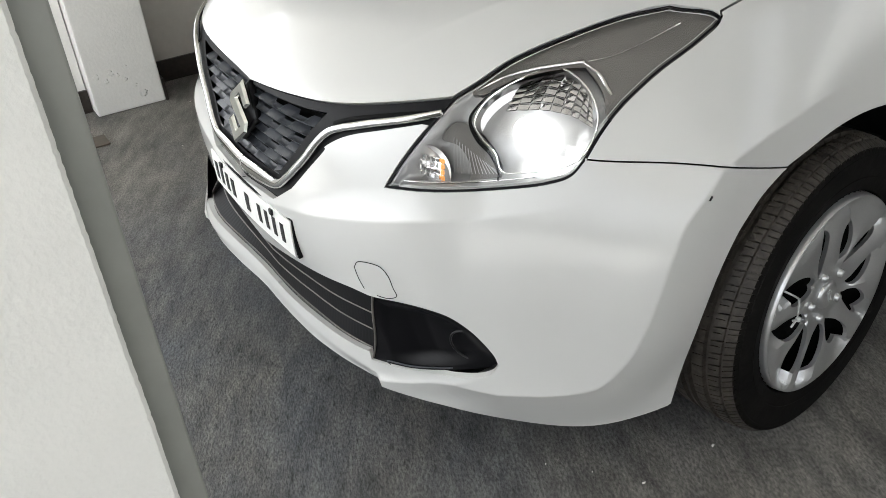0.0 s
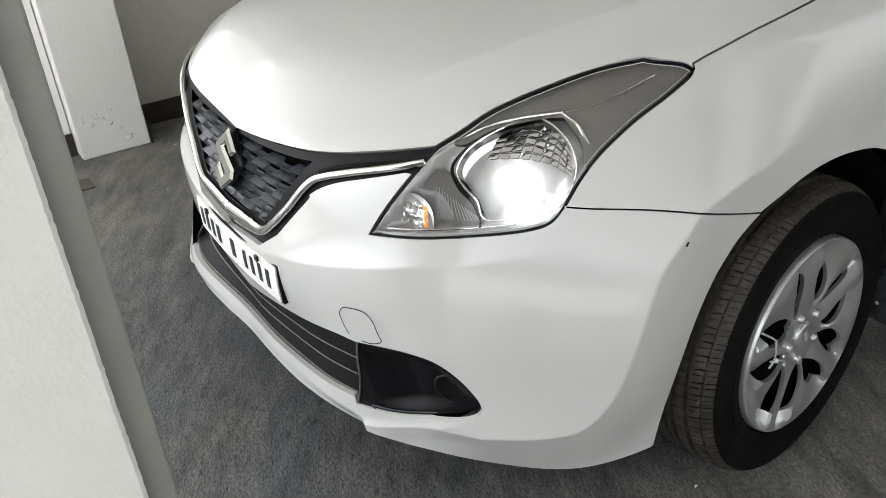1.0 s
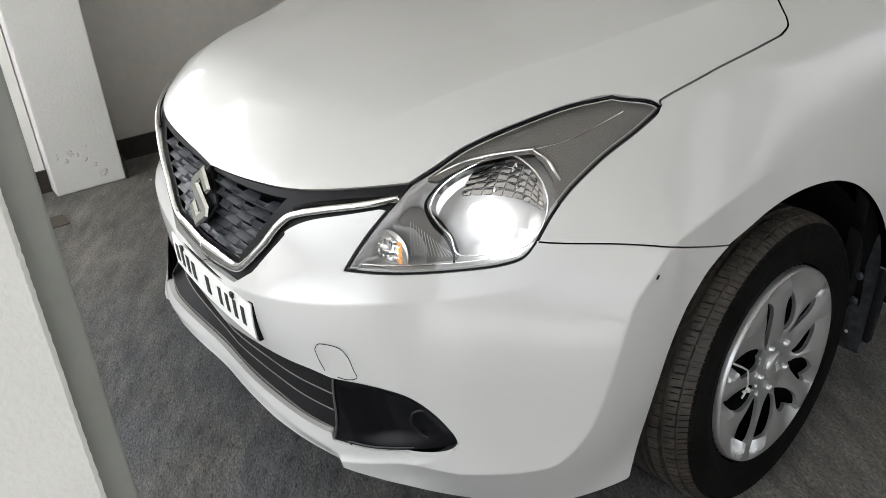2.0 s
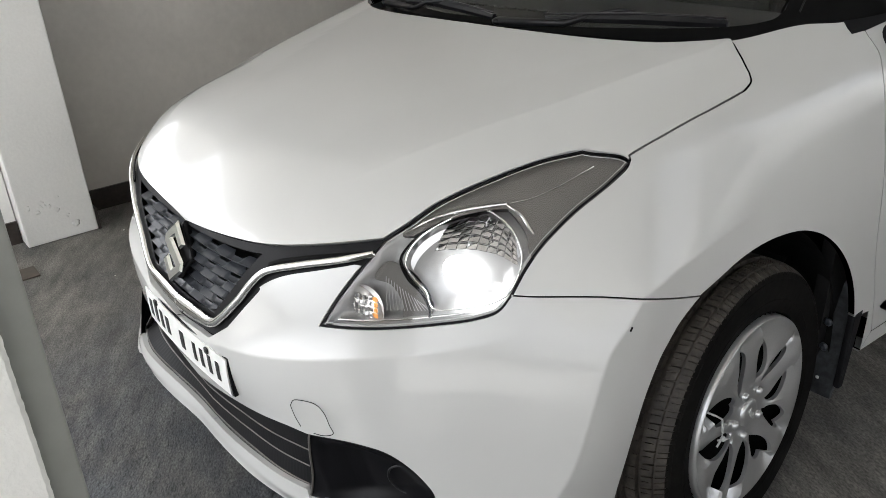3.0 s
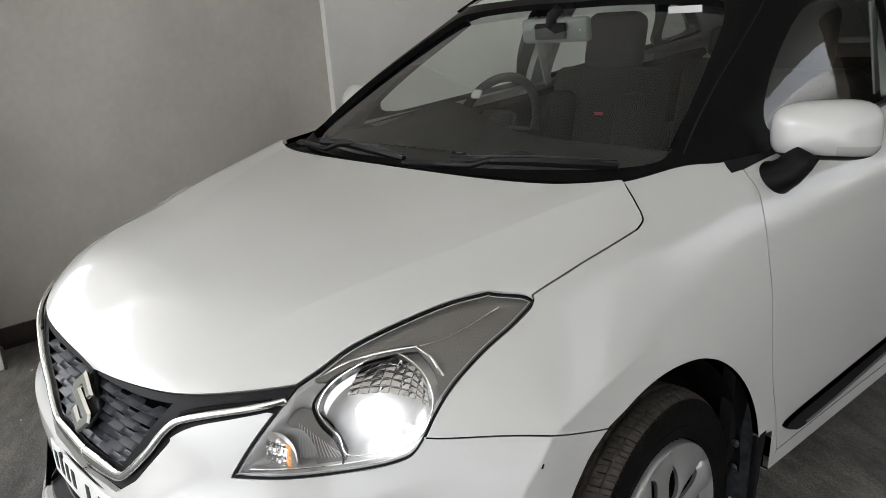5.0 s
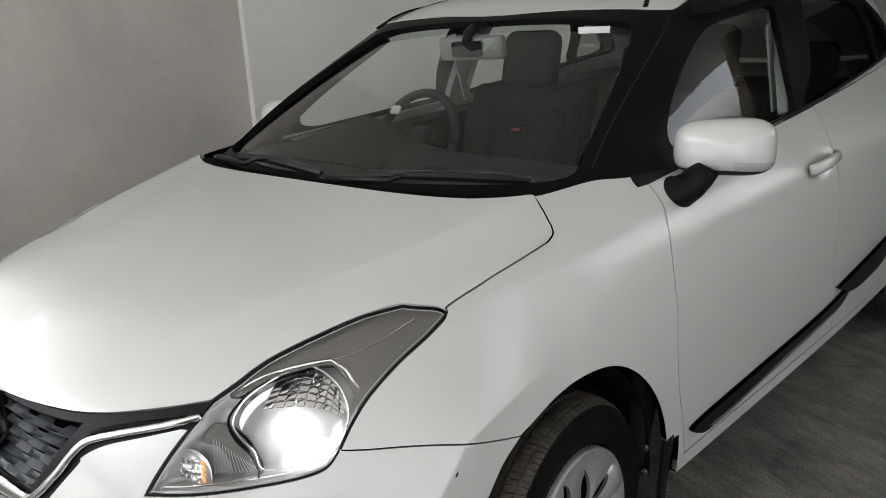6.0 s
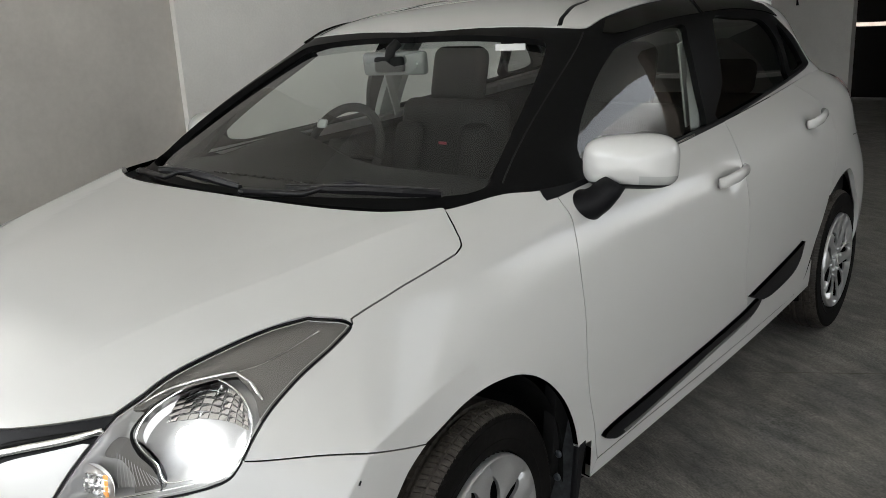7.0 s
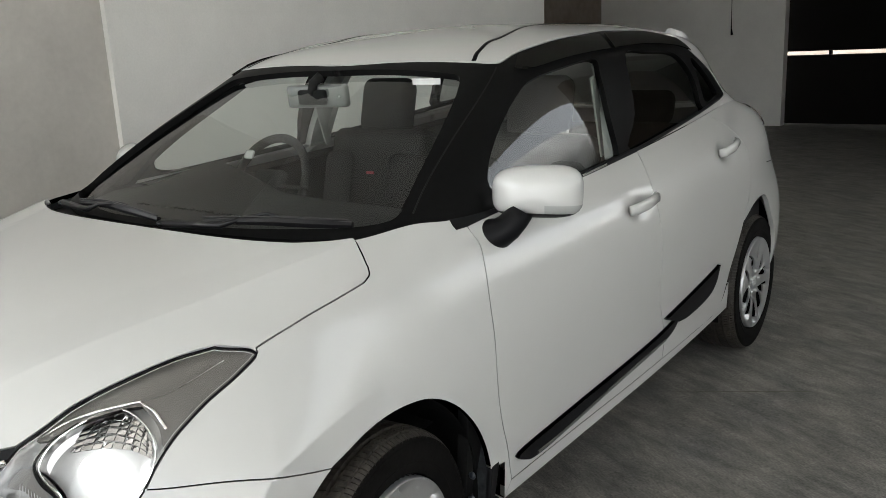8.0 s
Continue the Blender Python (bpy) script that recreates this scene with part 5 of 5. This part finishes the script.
    small = part("indicator", one(lamp_bowl(d, AIM, 0.040, 0.022)), MIRRORED, lamp, "small faceted side lamp reflector", True)
    part("indicator_bulb", one(ball(Vector(d) + Vector((-0.004, 0.012, 0.0)), 0.007)), SIDE_BULB, small, "lit side bulb", True)
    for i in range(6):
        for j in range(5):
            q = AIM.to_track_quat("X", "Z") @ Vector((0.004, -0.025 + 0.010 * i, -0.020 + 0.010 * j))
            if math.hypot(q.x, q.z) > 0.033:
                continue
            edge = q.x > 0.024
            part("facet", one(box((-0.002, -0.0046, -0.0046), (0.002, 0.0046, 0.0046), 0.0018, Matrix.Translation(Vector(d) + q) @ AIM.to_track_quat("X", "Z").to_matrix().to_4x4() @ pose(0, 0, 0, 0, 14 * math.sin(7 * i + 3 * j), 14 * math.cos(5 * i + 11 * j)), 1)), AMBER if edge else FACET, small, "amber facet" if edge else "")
    panel("lens", shell(LOW, inset(LOW, lamp_loop, 0.006), out=0.001, thick=0, step=0.014), LENS, lamp, "clear curved plastic lens", s).visible_shadow = False

# the nose stands a little further forward on its offside
def ease(t):
    t = np.clip(t, 0, 1)
    return t * t * (3 - 2 * t)


for ob in [o for o in bpy.data.objects if o.type == "MESH" and (o.parent == car or (o.parent and o.parent.parent == car) or (o.parent and o.parent.parent and o.parent.parent.parent == car))]:
    co = np.empty(3 * len(ob.data.vertices))
    ob.data.vertices.foreach_get("co", co)
    co = co.reshape(-1, 3)
    if co[:, 0].min() < -0.05 and co[:, 1].min() < 0.5:
        share = ease((-co[:, 0] - 0.05) / 0.35) * ease((0.48 - co[:, 1]) / 0.24) * np.interp(co[:, 2], (0.20, 0.26, 0.33, 0.45, 0.62, 0.74), (1.6, 1.4, 0.1, 0.0, 0.15, 1.0))
        ob.data.vertices.foreach_set("co", (co + share[:, None] * np.array((-0.020, -0.035, 0.012))).ravel())
        ob.data.update()


# wheels
def tyre_mesh():
    """A tyre with two ribs each side of a centre rib, blocks with cut grooves on the shoulders and ringed sidewalls."""
    prof = [(-0.075, 0.205), (-0.088, 0.225), (-0.0925, 0.250), (-0.092, 0.272), (-0.0905, 0.283)]
    across = (-0.0885, -0.083, -0.076, -0.0735, -0.0725, -0.0695, -0.0685, -0.066, -0.056, -0.048, -0.0460, -0.0380, -0.036, -0.026, -0.0150, -0.013, -0.0050, -0.003)
    across = across + tuple(-x for x in across[::-1])
    prof += [(x, 0.3075 - 0.0165 * (abs(x) / 0.0885) ** 5) for x in across]
    prof += [(0.0905, 0.283), (0.0915, 0.2795), (0.0925, 0.279), (0.0928, 0.262), (0.0925, 0.250), (0.0915, 0.238), (0.0925, 0.236), (0.0905, 0.228), (0.089, 0.222), (0.086, 0.210), (0.075, 0.208)]
    pitches, cuts, k = 72, (0.0, 0.012, 0.12, 0.132, 0.45, 0.46, 0.52, 0.53, 0.78), len(prof)
    verts = []
    for i in range(pitches):
        for c, s in enumerate(cuts):
            for x, r in prof:
                e = abs(x)
                sink = 0.0
                if r > 0.2835:
                    if 0.0375 <= e <= 0.0465 or 0.0045 <= e <= 0.0135:
                        sink = 0.0085
                    elif 0.0695 <= e <= 0.0725:
                        sink = 0.004
                    elif e > 0.050 and c in (1, 2):
                        sink = 0.009 if e < 0.072 else 0.004
                    elif e > 0.0470 and c in (5, 6) and (e < 0.060 or e > 0.073):
                        sink = 0.005
                    elif 0.014 < e < 0.0372 and c in (5, 6):
                        sink = 0.004
                a = math.tau * (i + s - 8.0 * e) / pitches
                verts.append((x * (1.12 if x < 0 else 1), (r - sink) * math.cos(a), (r - sink) * math.sin(a)))
    n = pitches * len(cuts)
    faces = [(i * k + j, i * k + j + 1, ((i + 1) % n) * k + j + 1, ((i + 1) % n) * k + j) for i in range(n) for j in range(k - 1)]
    return verts, faces


SLOT = radians(16)                       # half the angle between the two openings of a pair


def petal_edge(r):
    return SLOT + 0.10 * (np.clip(r, 0.060, 0.200) - 0.112) / 0.042


def cover_height(y, z):
    """Relief of the wheel cover: a domed disc of five narrow and five broad petals, each tipped to one side."""
    r = np.hypot(y, z)
    ph = (np.arctan2(z, y) + radians(36)) % radians(72) - radians(36)
    edge = petal_edge(r)
    narrow = np.abs(ph) < edge
    s = np.where(narrow, (ph + edge) / (2 * edge), ((ph - edge) % radians(72)) / (radians(72) - 2 * edge))
    blade = np.where(narrow, np.interp(s, [0, 0.16, 0.5, 0.86, 1.0], [0.0, 0.9, 0.9, 0.3, 0.0]), np.interp(s, [0, 0.10, 0.5, 0.90, 1.0], [0.0, 0.9, 0.85, 0.35, 0.0]))
    body = np.clip((r - 0.056) / 0.03, 0, 1) * np.clip((0.202 - r) / 0.022, 0, 1)
    dome = -0.012 * (1 - (r / 0.2) ** 2)
    return 0.006 + dome + body * (0.024 * blade - 0.014) * np.clip(r / 0.12, 0, 1)


def cover_mesh():
    """The cover as a disc with ten drop-shaped openings in pairs."""
    ring = [(0.2 * math.cos(a), 0.2 * math.sin(a)) for a in np.linspace(0, math.tau, 180, endpoint=False)]
    holes = []
    for k in range(5):
        for way in (-1, 1):
            h = []
            for t in np.linspace(0, math.tau, 26, endpoint=False):
                r = 0.118 + (0.047 if way > 0 else 0.051) * math.cos(t)
                wide = (0.0255 if way > 0 else 0.0215) * math.sin(t) * (1.0 + 0.25 * math.cos(t))
                a = radians(72) * k + way * petal_edge(r) + wide / r
                h.append((r * math.cos(a), r * math.sin(a)))
            holes.append(np.array(h))
    mid = []
    for r in (0.187, 0.191, 0.195):
        mid += [(r * math.cos(a), r * math.sin(a)) for a in np.linspace(0, math.tau, 180, endpoint=False)]
    for r in np.arange(0.010, 0.186, 0.005):
        for k in range(5):
            for a in np.radians([-36, -31, -26, -22, -19, -17, -16, -15, -13, -10, -5, 0, 5, 10, 13, 15, 16, 17, 19, 22, 26, 31][:: 1 if r > 0.06 else 4]):
                a = radians(72) * k + math.copysign(np.interp(abs(a), [0, SLOT, radians(36)], [0, petal_edge(r), radians(36)]), a)
                mid.append((r * math.cos(a), r * math.sin(a)))
    mid = np.array(mid)
    keep = np.ones(len(mid), bool)
    for h in holes:
        keep &= ~inside(mid, h)
    mid = mid[keep]
    pts, edges = [], []
    for r in (np.array(ring), *holes):
        n = len(pts)
        pts += list(r)
        edges += [(n + i, n + (i + 1) % len(r)) for i in range(len(r))]
    pts = np.concatenate((np.array(pts), mid))
    res = delaunay_2d_cdt([Vector(p) for p in pts], edges, [], 0, 1e-7)
    yz = np.array([tuple(v) for v in res[0]])
    tri = np.array([f for f in res[2]])
    c = yz[tri].mean(1)
    ok = np.hypot(c[:, 0], c[:, 1]) < 0.1999
    for h in holes:
        ok &= ~inside(c, h)
    tri = tri[ok]
    x = cover_height(yz[:, 0], yz[:, 1])
    verts = [(x[i], yz[i, 0], yz[i, 1]) for i in range(len(yz))]
    faces = [tuple(t) for t in tri]
    for r in (np.array(ring), *holes):
        k, m = len(verts), len(r)
        hx = cover_height(r[:, 0], r[:, 1])
        verts += [(hx[i], r[i, 0], r[i, 1]) for i in range(m)] + [(hx[i] - 0.008, r[i, 0], r[i, 1]) for i in range(m)]
        faces += [(k + i, k + (i + 1) % m, k + m + (i + 1) % m, k + m + i) for i in range(m)]
    return verts, faces


tv, tf = tyre_mesh()


def worn(verts, faces, tread):
    """The faces of the tread, or those of the sidewalls, with the vertices they use."""
    keep = [f for f in faces if (min(math.hypot(verts[i][1], verts[i][2]) for i in f) > 0.2832) == tread]
    used = sorted({i for f in keep for i in f})
    place = {i: k for k, i in enumerate(used)}
    return [verts[i] for i in used], [tuple(place[i] for i in f) for f in keep]


cv, cf = cover_mesh()


def wheel(x, y, side):
    """A wheel at its place under the car, its face outwards."""
    w = link("wheel", cv, cf, SILVER, car, "silver wheel cover with swept spokes and a black tyre", True)
    me = w.data
    bm = bmesh.new()
    bm.from_mesh(me)
    bmesh.ops.remove_doubles(bm, verts=bm.verts[:], dist=1e-5)
    bmesh.ops.recalc_face_normals(bm, faces=bm.faces[:])
    for e in bm.edges:
        e.smooth = len(e.link_faces) == 2 and e.calc_face_angle(0) < radians(24)
    bm.to_mesh(me)
    bm.free()
    t = link("tyre", *worn(tv, tf, False), RUBBER, w, "black rubber tyre with dusty tread")
    band = link("tread", *worn(tv, tf, True), TREAD, t, "brown dust on the tread blocks")
    t.location.x = -0.091
    for ob in (t, band):
        bm = bmesh.new()
        bm.from_mesh(ob.data)
        bmesh.ops.recalc_face_normals(bm, faces=bm.faces[:])
        for e in bm.edges:
            e.smooth = len(e.link_faces) == 2 and e.calc_face_angle(0) < radians(30)
        bm.to_mesh(ob.data)
        bm.free()
    v, f = spun([(-0.10, 0.03), (-0.06, 0.185), (-0.012, 0.206), (0.0, 0.204)], 64)
    link("rim", v, f, LINER, w, "dark steel rim behind the cover")
    v, f = spun([(-0.004, 0.1980), (0.0050, 0.1995), (0.0062, 0.2010), (0.0050, 0.2028), (-0.001, 0.2045), (-0.014, 0.2060)], 128)
    link("cover_rim", v, f, SILVER, w, "silver raised rim of the cover", True)
    v, f = spun([(0.002, 0.0), (0.002, 0.020), (0.001, 0.026), (-0.002, 0.029), (-0.012, 0.030)], 32)
    link("centre_cap", v, f, SILVER, w, "silver centre cap")
    part("cap_mark", box((0.0015, -0.005, -0.013), (0.0035, 0.005, 0.013), 0.001, pose(0, 0, 0, -35, 0, 0)), PALE, w)
    for k in range(5):
        a = math.tau * k / 5 + radians(52)
        v, f = spun([(0.004, 0.0), (0.004, 0.005), (0.001, 0.0085), (-0.014, 0.0095)], 12)
        link("lug_nut", [(p[0], p[1] + 0.050 * math.cos(a), p[2] + 0.050 * math.sin(a)) for p in v], f, SILVER, w)
    w.matrix_basis = pose(x * side, y, 0.306, 60 if y < 2 else 30, 0, 6 if y < 2 else 0) if side > 0 else pose(x * side, y, 0.303, 24, 0, 186 if y < 2 else 180)
    return w


for sd in (1, -1):
    for yy in (0.825, 3.34):
        wheel(0.845, yy, sd)
part("wire_tie", joined(tube([(0.862, 0.661, 0.396), (0.868, 0.684, 0.379), (0.869, 0.700, 0.365), (0.869, 0.703, 0.336), (0.869, 0.703, 0.321), (0.866, 0.693, 0.304)], 0.0022, 6), ball((0.870, 0.705, 0.319), 0.0055), tube([(0.869, 0.690, 0.322), (0.870, 0.705, 0.319), (0.869, 0.722, 0.310)], 0.002, 6)), PALE, car, "pale wire tie on the wheel cover")

# wheel arches, mud flaps, underside
for sd in (1, -1):
    for yy, r in ((0.825, 0.362), (3.34, 0.372)):
        v, f = spun([(0.802, r), (0.78, r + 0.004), (0.70, r + 0.006), (0.55, r), (0.53, r - 0.04), (0.53, 0.02)], 40, radians(-18), radians(214))
        bm = bmesh.new()
        vs = [bm.verts.new((p[0] * sd, p[1] + yy, p[2] + 0.318)) for p in v]
        for q in f:
            bm.faces.new([vs[i] for i in q])
        part("arch_liner", bm, LINER, car, "dirty black wheel arch liner", True)
    sheet = box((0.735, -0.006, -0.115), (0.846, 0.006, 0.16), 0.005, None, 2)
    for v in sheet.verts:
        drop = max(0.0, min(1.0, (0.05 - v.co.z) / 0.165))
        v.co.x += 0.045 * drop * (0.846 - v.co.x) / 0.111 - 0.018 * drop * (v.co.x - 0.735) / 0.111
        v.co.y += 0.020 * max(0.0, v.co.z / 0.16) ** 2
    sheet.transform(pose(0, 1.185, 0.285, -10, 0, 0))
    flap = part("mud_flap", sheet if sd > 0 else flipped(sheet), FLAP, car, "dusty black rubber mud flap")
    edge = box((0.832, 1.186, 0.210), (0.848, 1.224, 0.392), 0.005)
    for v in edge.verts:
        fall = max(0.0, min(1.0, (0.392 - v.co.z) / 0.182))
        v.co.y = 1.205 + (v.co.y - 1.205) * (1 - 0.65 * fall) - 0.040 * fall
    part("flap_edge", edge if sd > 0 else flipped(edge), BLACK, flap)
    for zz, yy2, size, mat in ((0.36, 1.170, 0.010, GRILLE), (0.30, 1.163, 0.010, GRILLE), (0.225, 1.152, 0.0045, PALE)):
        part("rivet", ball((0.80 * sd, yy2 - 0.002, zz), size, (1, 0.5, 1)), mat, flap, smooth=True)
part("underbody", joined(box((-0.52, 0.16, 0.19), (0.52, 3.85, 0.55), 0.03), box((-0.79, 1.25, 0.21), (0.79, 2.92, 0.45), 0.03)), LINER, car, "black underside and engine bay")

# mirrors
for sd in (1, -1):
    bm = bmesh.new()
    bmesh.ops.create_uvsphere(bm, u_segments=48, v_segments=32, radius=1)
    for v in bm.verts:
        x, y, z = v.co.x, v.co.z, v.co.y                 # poles front and back
        ring, p = math.hypot(x, z), 3.6
        if ring > 1e-6:
            k = ring / (abs(x) ** p + abs(z) ** p) ** (1 / p)
            x, z = x * k, z * k
        inner = 0.5 - 0.5 * max(-1, min(1, x))
        z *= (1 - 0.20 * inner ** 1.5) if z > 0 else (0.90 - 0.06 * (1 - inner))
        v.co = Vector((0.114 * x, 0.075 * (y if y < 0 else y * 0.25) * (1 - 0.12 * inner), 0.073 * z))
    bmesh.ops.recalc_face_normals(bm, faces=bm.faces[:])
    shape, m = bm, pose(0.854, 1.425, 1.040, -4, 3, 26)

    def cut_off(piece, *planes):
        for at, way in planes:
            bmesh.ops.bisect_plane(piece, geom=piece.verts[:] + piece.edges[:] + piece.faces[:], plane_co=at, plane_no=way, clear_outer=True)
        for v in piece.verts:
            v.co *= 1.012
        piece.transform(m)
        return piece

    low = cut_off(bm.copy(), ((0, 0, -0.048), (0, 0, 1)))
    strip = cut_off(bm.copy(), ((0, 0, -0.026), (0, 0, 1)), ((0, 0, -0.0475), (0, 0, -1)), ((0.022, 0, 0), (-1, 0, 0)), ((0, 0.0, 0), (0, 1, 0)))
    shape.transform(m)
    arm = tube([(0.735, 1.338, 0.936), (0.765, 1.340, 0.937), (0.790, 1.347, 0.945), (0.808, 1.358, 0.960), (0.822, 1.370, 0.980), (0.830, 1.380, 1.000)], [0.060, 0.058, 0.052, 0.047, 0.044, 0.044], 24, 0.75)
    pane = box((-0.080, 0.012, -0.042), (0.080, 0.019, 0.042), 0.003, m)
    one = (lambda q: q) if sd > 0 else flipped
    mir = part("door_mirror", one(shape), PAINT, car, "white door mirror on a black stalk", True)
    part("mirror_base", one(low), BLACK, mir, smooth=True)
    part("mirror_stalk", one(arm), BLACK, mir, "black mirror stalk", True)
    part("mirror_indicator", one(strip), STRIP, mir, "clear indicator strip", True)
    part("mirror_glass", one(pane), CHROME, mir)

# cabin
for s in SIDES:
    panel("door_card", shell(LOW, outline(straight((6.9, 0.3), (11.2, 0.3)), straight((11.2, 0.3), (11.2, 8)), straight((11.2, 8), (6.9, 8)), straight((6.9, 8), (6.9, 0.3))), out=-0.055, thick=0.03, step=0.08), CABIN, car, "dark door lining", s)
    panel("pillar_trim", shell(UP, outline(straight((5.66, 0.0), (5.86, 0.0)), straight((5.86, 0), (5.90, 3.3)), straight((5.90, 3.3), (5.66, 3.3)), straight((5.66, 3.3), (5.66, 0.0))), out=-0.035, thick=0.03, step=0.06), TRIM, car, "pale door pillar lining", s)
    panel("pillar_trim", shell(UP, outline(straight((2.66, 0.2), (3.75, 0.2)), straight((3.75, 0.2), (3.55, 3.4)), straight((3.55, 3.4), (2.25, 3.3)), straight((2.25, 3.3), (2.66, 0.2))), out=-0.035, thick=0.02, step=0.06), CABIN, car, "dark windscreen pillar lining", s)
panel("headliner", shell(UP, outline(straight((0, 3.35), (8.0, 3.35)), straight((8, 3.35), (10, 3.0)), straight((10, 3.0), (10, 6)), straight((10, 6), (0, 6)), straight((0, 6), (0, 3.35))), out=-0.035, thick=0.0, step=0.08), TRIM, car, "pale roof lining")


def dashboard():
    prof = [(0.90, 0.94), (1.00, 0.985), (1.20, 0.995), (1.36, 0.985), (1.44, 0.94), (1.46, 0.80), (1.42, 0.55), (1.0, 0.50)]
    bm = bmesh.new()
    rows = []
    for x in np.linspace(-0.70, 0.70, 29):
        hump = 0.095 * math.exp(-((x + 0.31) / 0.20) ** 2)
        dip = 0.015 * (x / 0.7) ** 2
        rows.append([bm.verts.new((x, y + 0.12 * (x / 0.7) ** 2 * (1 if y < 1.2 else 0), z - dip + hump * (1.0 if 1.3 < y < 1.45 else 0.45 if 1.1 < y < 1.3 else 0))) for y, z in prof])
    for a, b in zip(rows, rows[1:]):
        for k in range(len(prof) - 1):
            bm.faces.new((a[k], b[k], b[k + 1], a[k + 1]))
    return bm


dash = part("dashboard", dashboard(), CABIN, car, "dark grey dashboard", True)
part("vent_line", joined(*[box((-0.30 + 0.04 * k, 1.045, 0.992), (-0.275 + 0.04 * k, 1.055, 0.997), 0.001) for k in range(16)]), CABIN, dash)
hub = Vector((-0.345, 1.60, 0.955))
turn = pose(0, 0, 0, 62, 0, 0).to_3x3()
steer = part("steering_wheel", tube([tuple(hub + turn @ Vector((0.178 * math.cos(a), 0.178 * math.sin(a), 0))) for a in np.linspace(0, math.tau, 49)], 0.016, 10), CABIN, car, "dark three-spoke steering wheel", True)
part("wheel_hub", box((-0.07, -0.06, -0.03), (0.07, 0.06, 0.02), 0.02, Matrix.Translation(hub) @ turn.to_4x4()), CABIN, steer, smooth=True)
for a in (0.0, math.pi, -math.pi / 2):
    part("spoke", tube([tuple(hub), tuple(hub + turn @ Vector((0.175 * math.cos(a), 0.175 * math.sin(a), 0)))], 0.018, 8, 0.5), CABIN, steer)
part("spoke_badge", box((-0.022, -0.016, 0.018), (0.022, 0.016, 0.026), 0.007, Matrix.Translation(hub + Vector((-0.06, 0.0, 0.10))) @ turn.to_4x4()), PALE, steer)


def seat(x, y):
    m = pose(x, y, 0.48, -14, 0, 0)
    back = part("seat", box((-0.25, -0.065, 0.05), (0.25, 0.065, 0.62), 0.05, m, 4), FABRIC, car, "black leatherette seat with a tall headrest", True)
    part("cushion", box((-0.25, -0.50, -0.10), (0.25, 0.06, 0.06), 0.05, pose(x, y, 0.48), 4), FABRIC, back, smooth=True)
    for q in (-1, 1):
        part("bolster", box((0.17 * q - 0.07, -0.11, 0.08), (0.17 * q + 0.07, 0.02, 0.52), 0.045, m, 3), FABRIC, back, smooth=True)
    part("headrest", box((-0.125, -0.045, 0.60), (0.125, 0.055, 0.83), 0.045, m, 4), FABRIC, back, smooth=True)
    return back


seat(0.36, 2.12)
driver = seat(-0.36, 2.12)
part("seat_label", box((-0.225, 1.985, 0.945), (-0.190, 1.99, 0.955)), MARK, driver, "small red label on the seat")
rear = part("rear_seat", box((-0.60, -0.07, -0.05), (0.60, 0.07, 0.55), 0.05, pose(0, 3.02, 0.5, -18, 0, 0), 3), FABRIC, car, "black rear bench seat", True)
for x in (-0.38, 0.38):
    part("headrest", box((-0.12, -0.045, 0.55), (0.12, 0.045, 0.70), 0.04, pose(x, 3.02, 0.5, -18, 0, 0), 3), FABRIC, rear, smooth=True)
rv = pose(-0.035, 1.575, 1.268, 6, 0, 12)
view = part("rear_view_mirror", box((-0.113, -0.018, -0.036), (0.113, 0.012, 0.036), 0.012, rv, 3), material("mirror_grey", (0.13, 0.14, 0.135), 0.4), car, "grey rear view mirror with a dark mount", True)
part("mirror_back", box((-0.060, -0.034, -0.024), (0.045, -0.016, 0.024), 0.008, rv), CABIN, view, smooth=True)
part("mirror_mount", tube([(-0.04, 1.55, 1.275), (-0.03, 1.55, 1.31), (-0.02, 1.575, 1.33)], 0.016, 10), CABIN, view, smooth=True)
part("mirror_button", ball((0.088, -0.019, 0.0), 0.004), PALE, view, smooth=True).matrix_basis = rv
part("toll_label", box((0.36, 1.565, 1.300), (0.46, 1.568, 1.318)), PALE, car, "pale label behind the windscreen")
part("cabin_floor", box((-0.75, 1.2, 0.30), (0.75, 3.2, 0.36)), CABIN, car)
for sd in (1, -1):
    part("seat_belt", joined(*[box((-0.004, -0.020, 0), (0.004, 0.020, 0.14), 0.002, pose(0.645 * sd, yy, zz, 16, 0, 0)) for yy, zz in ((2.225, 1.02), (2.187, 1.152))]), TRIM, car, "pale seat belt hanging beside the door pillar")
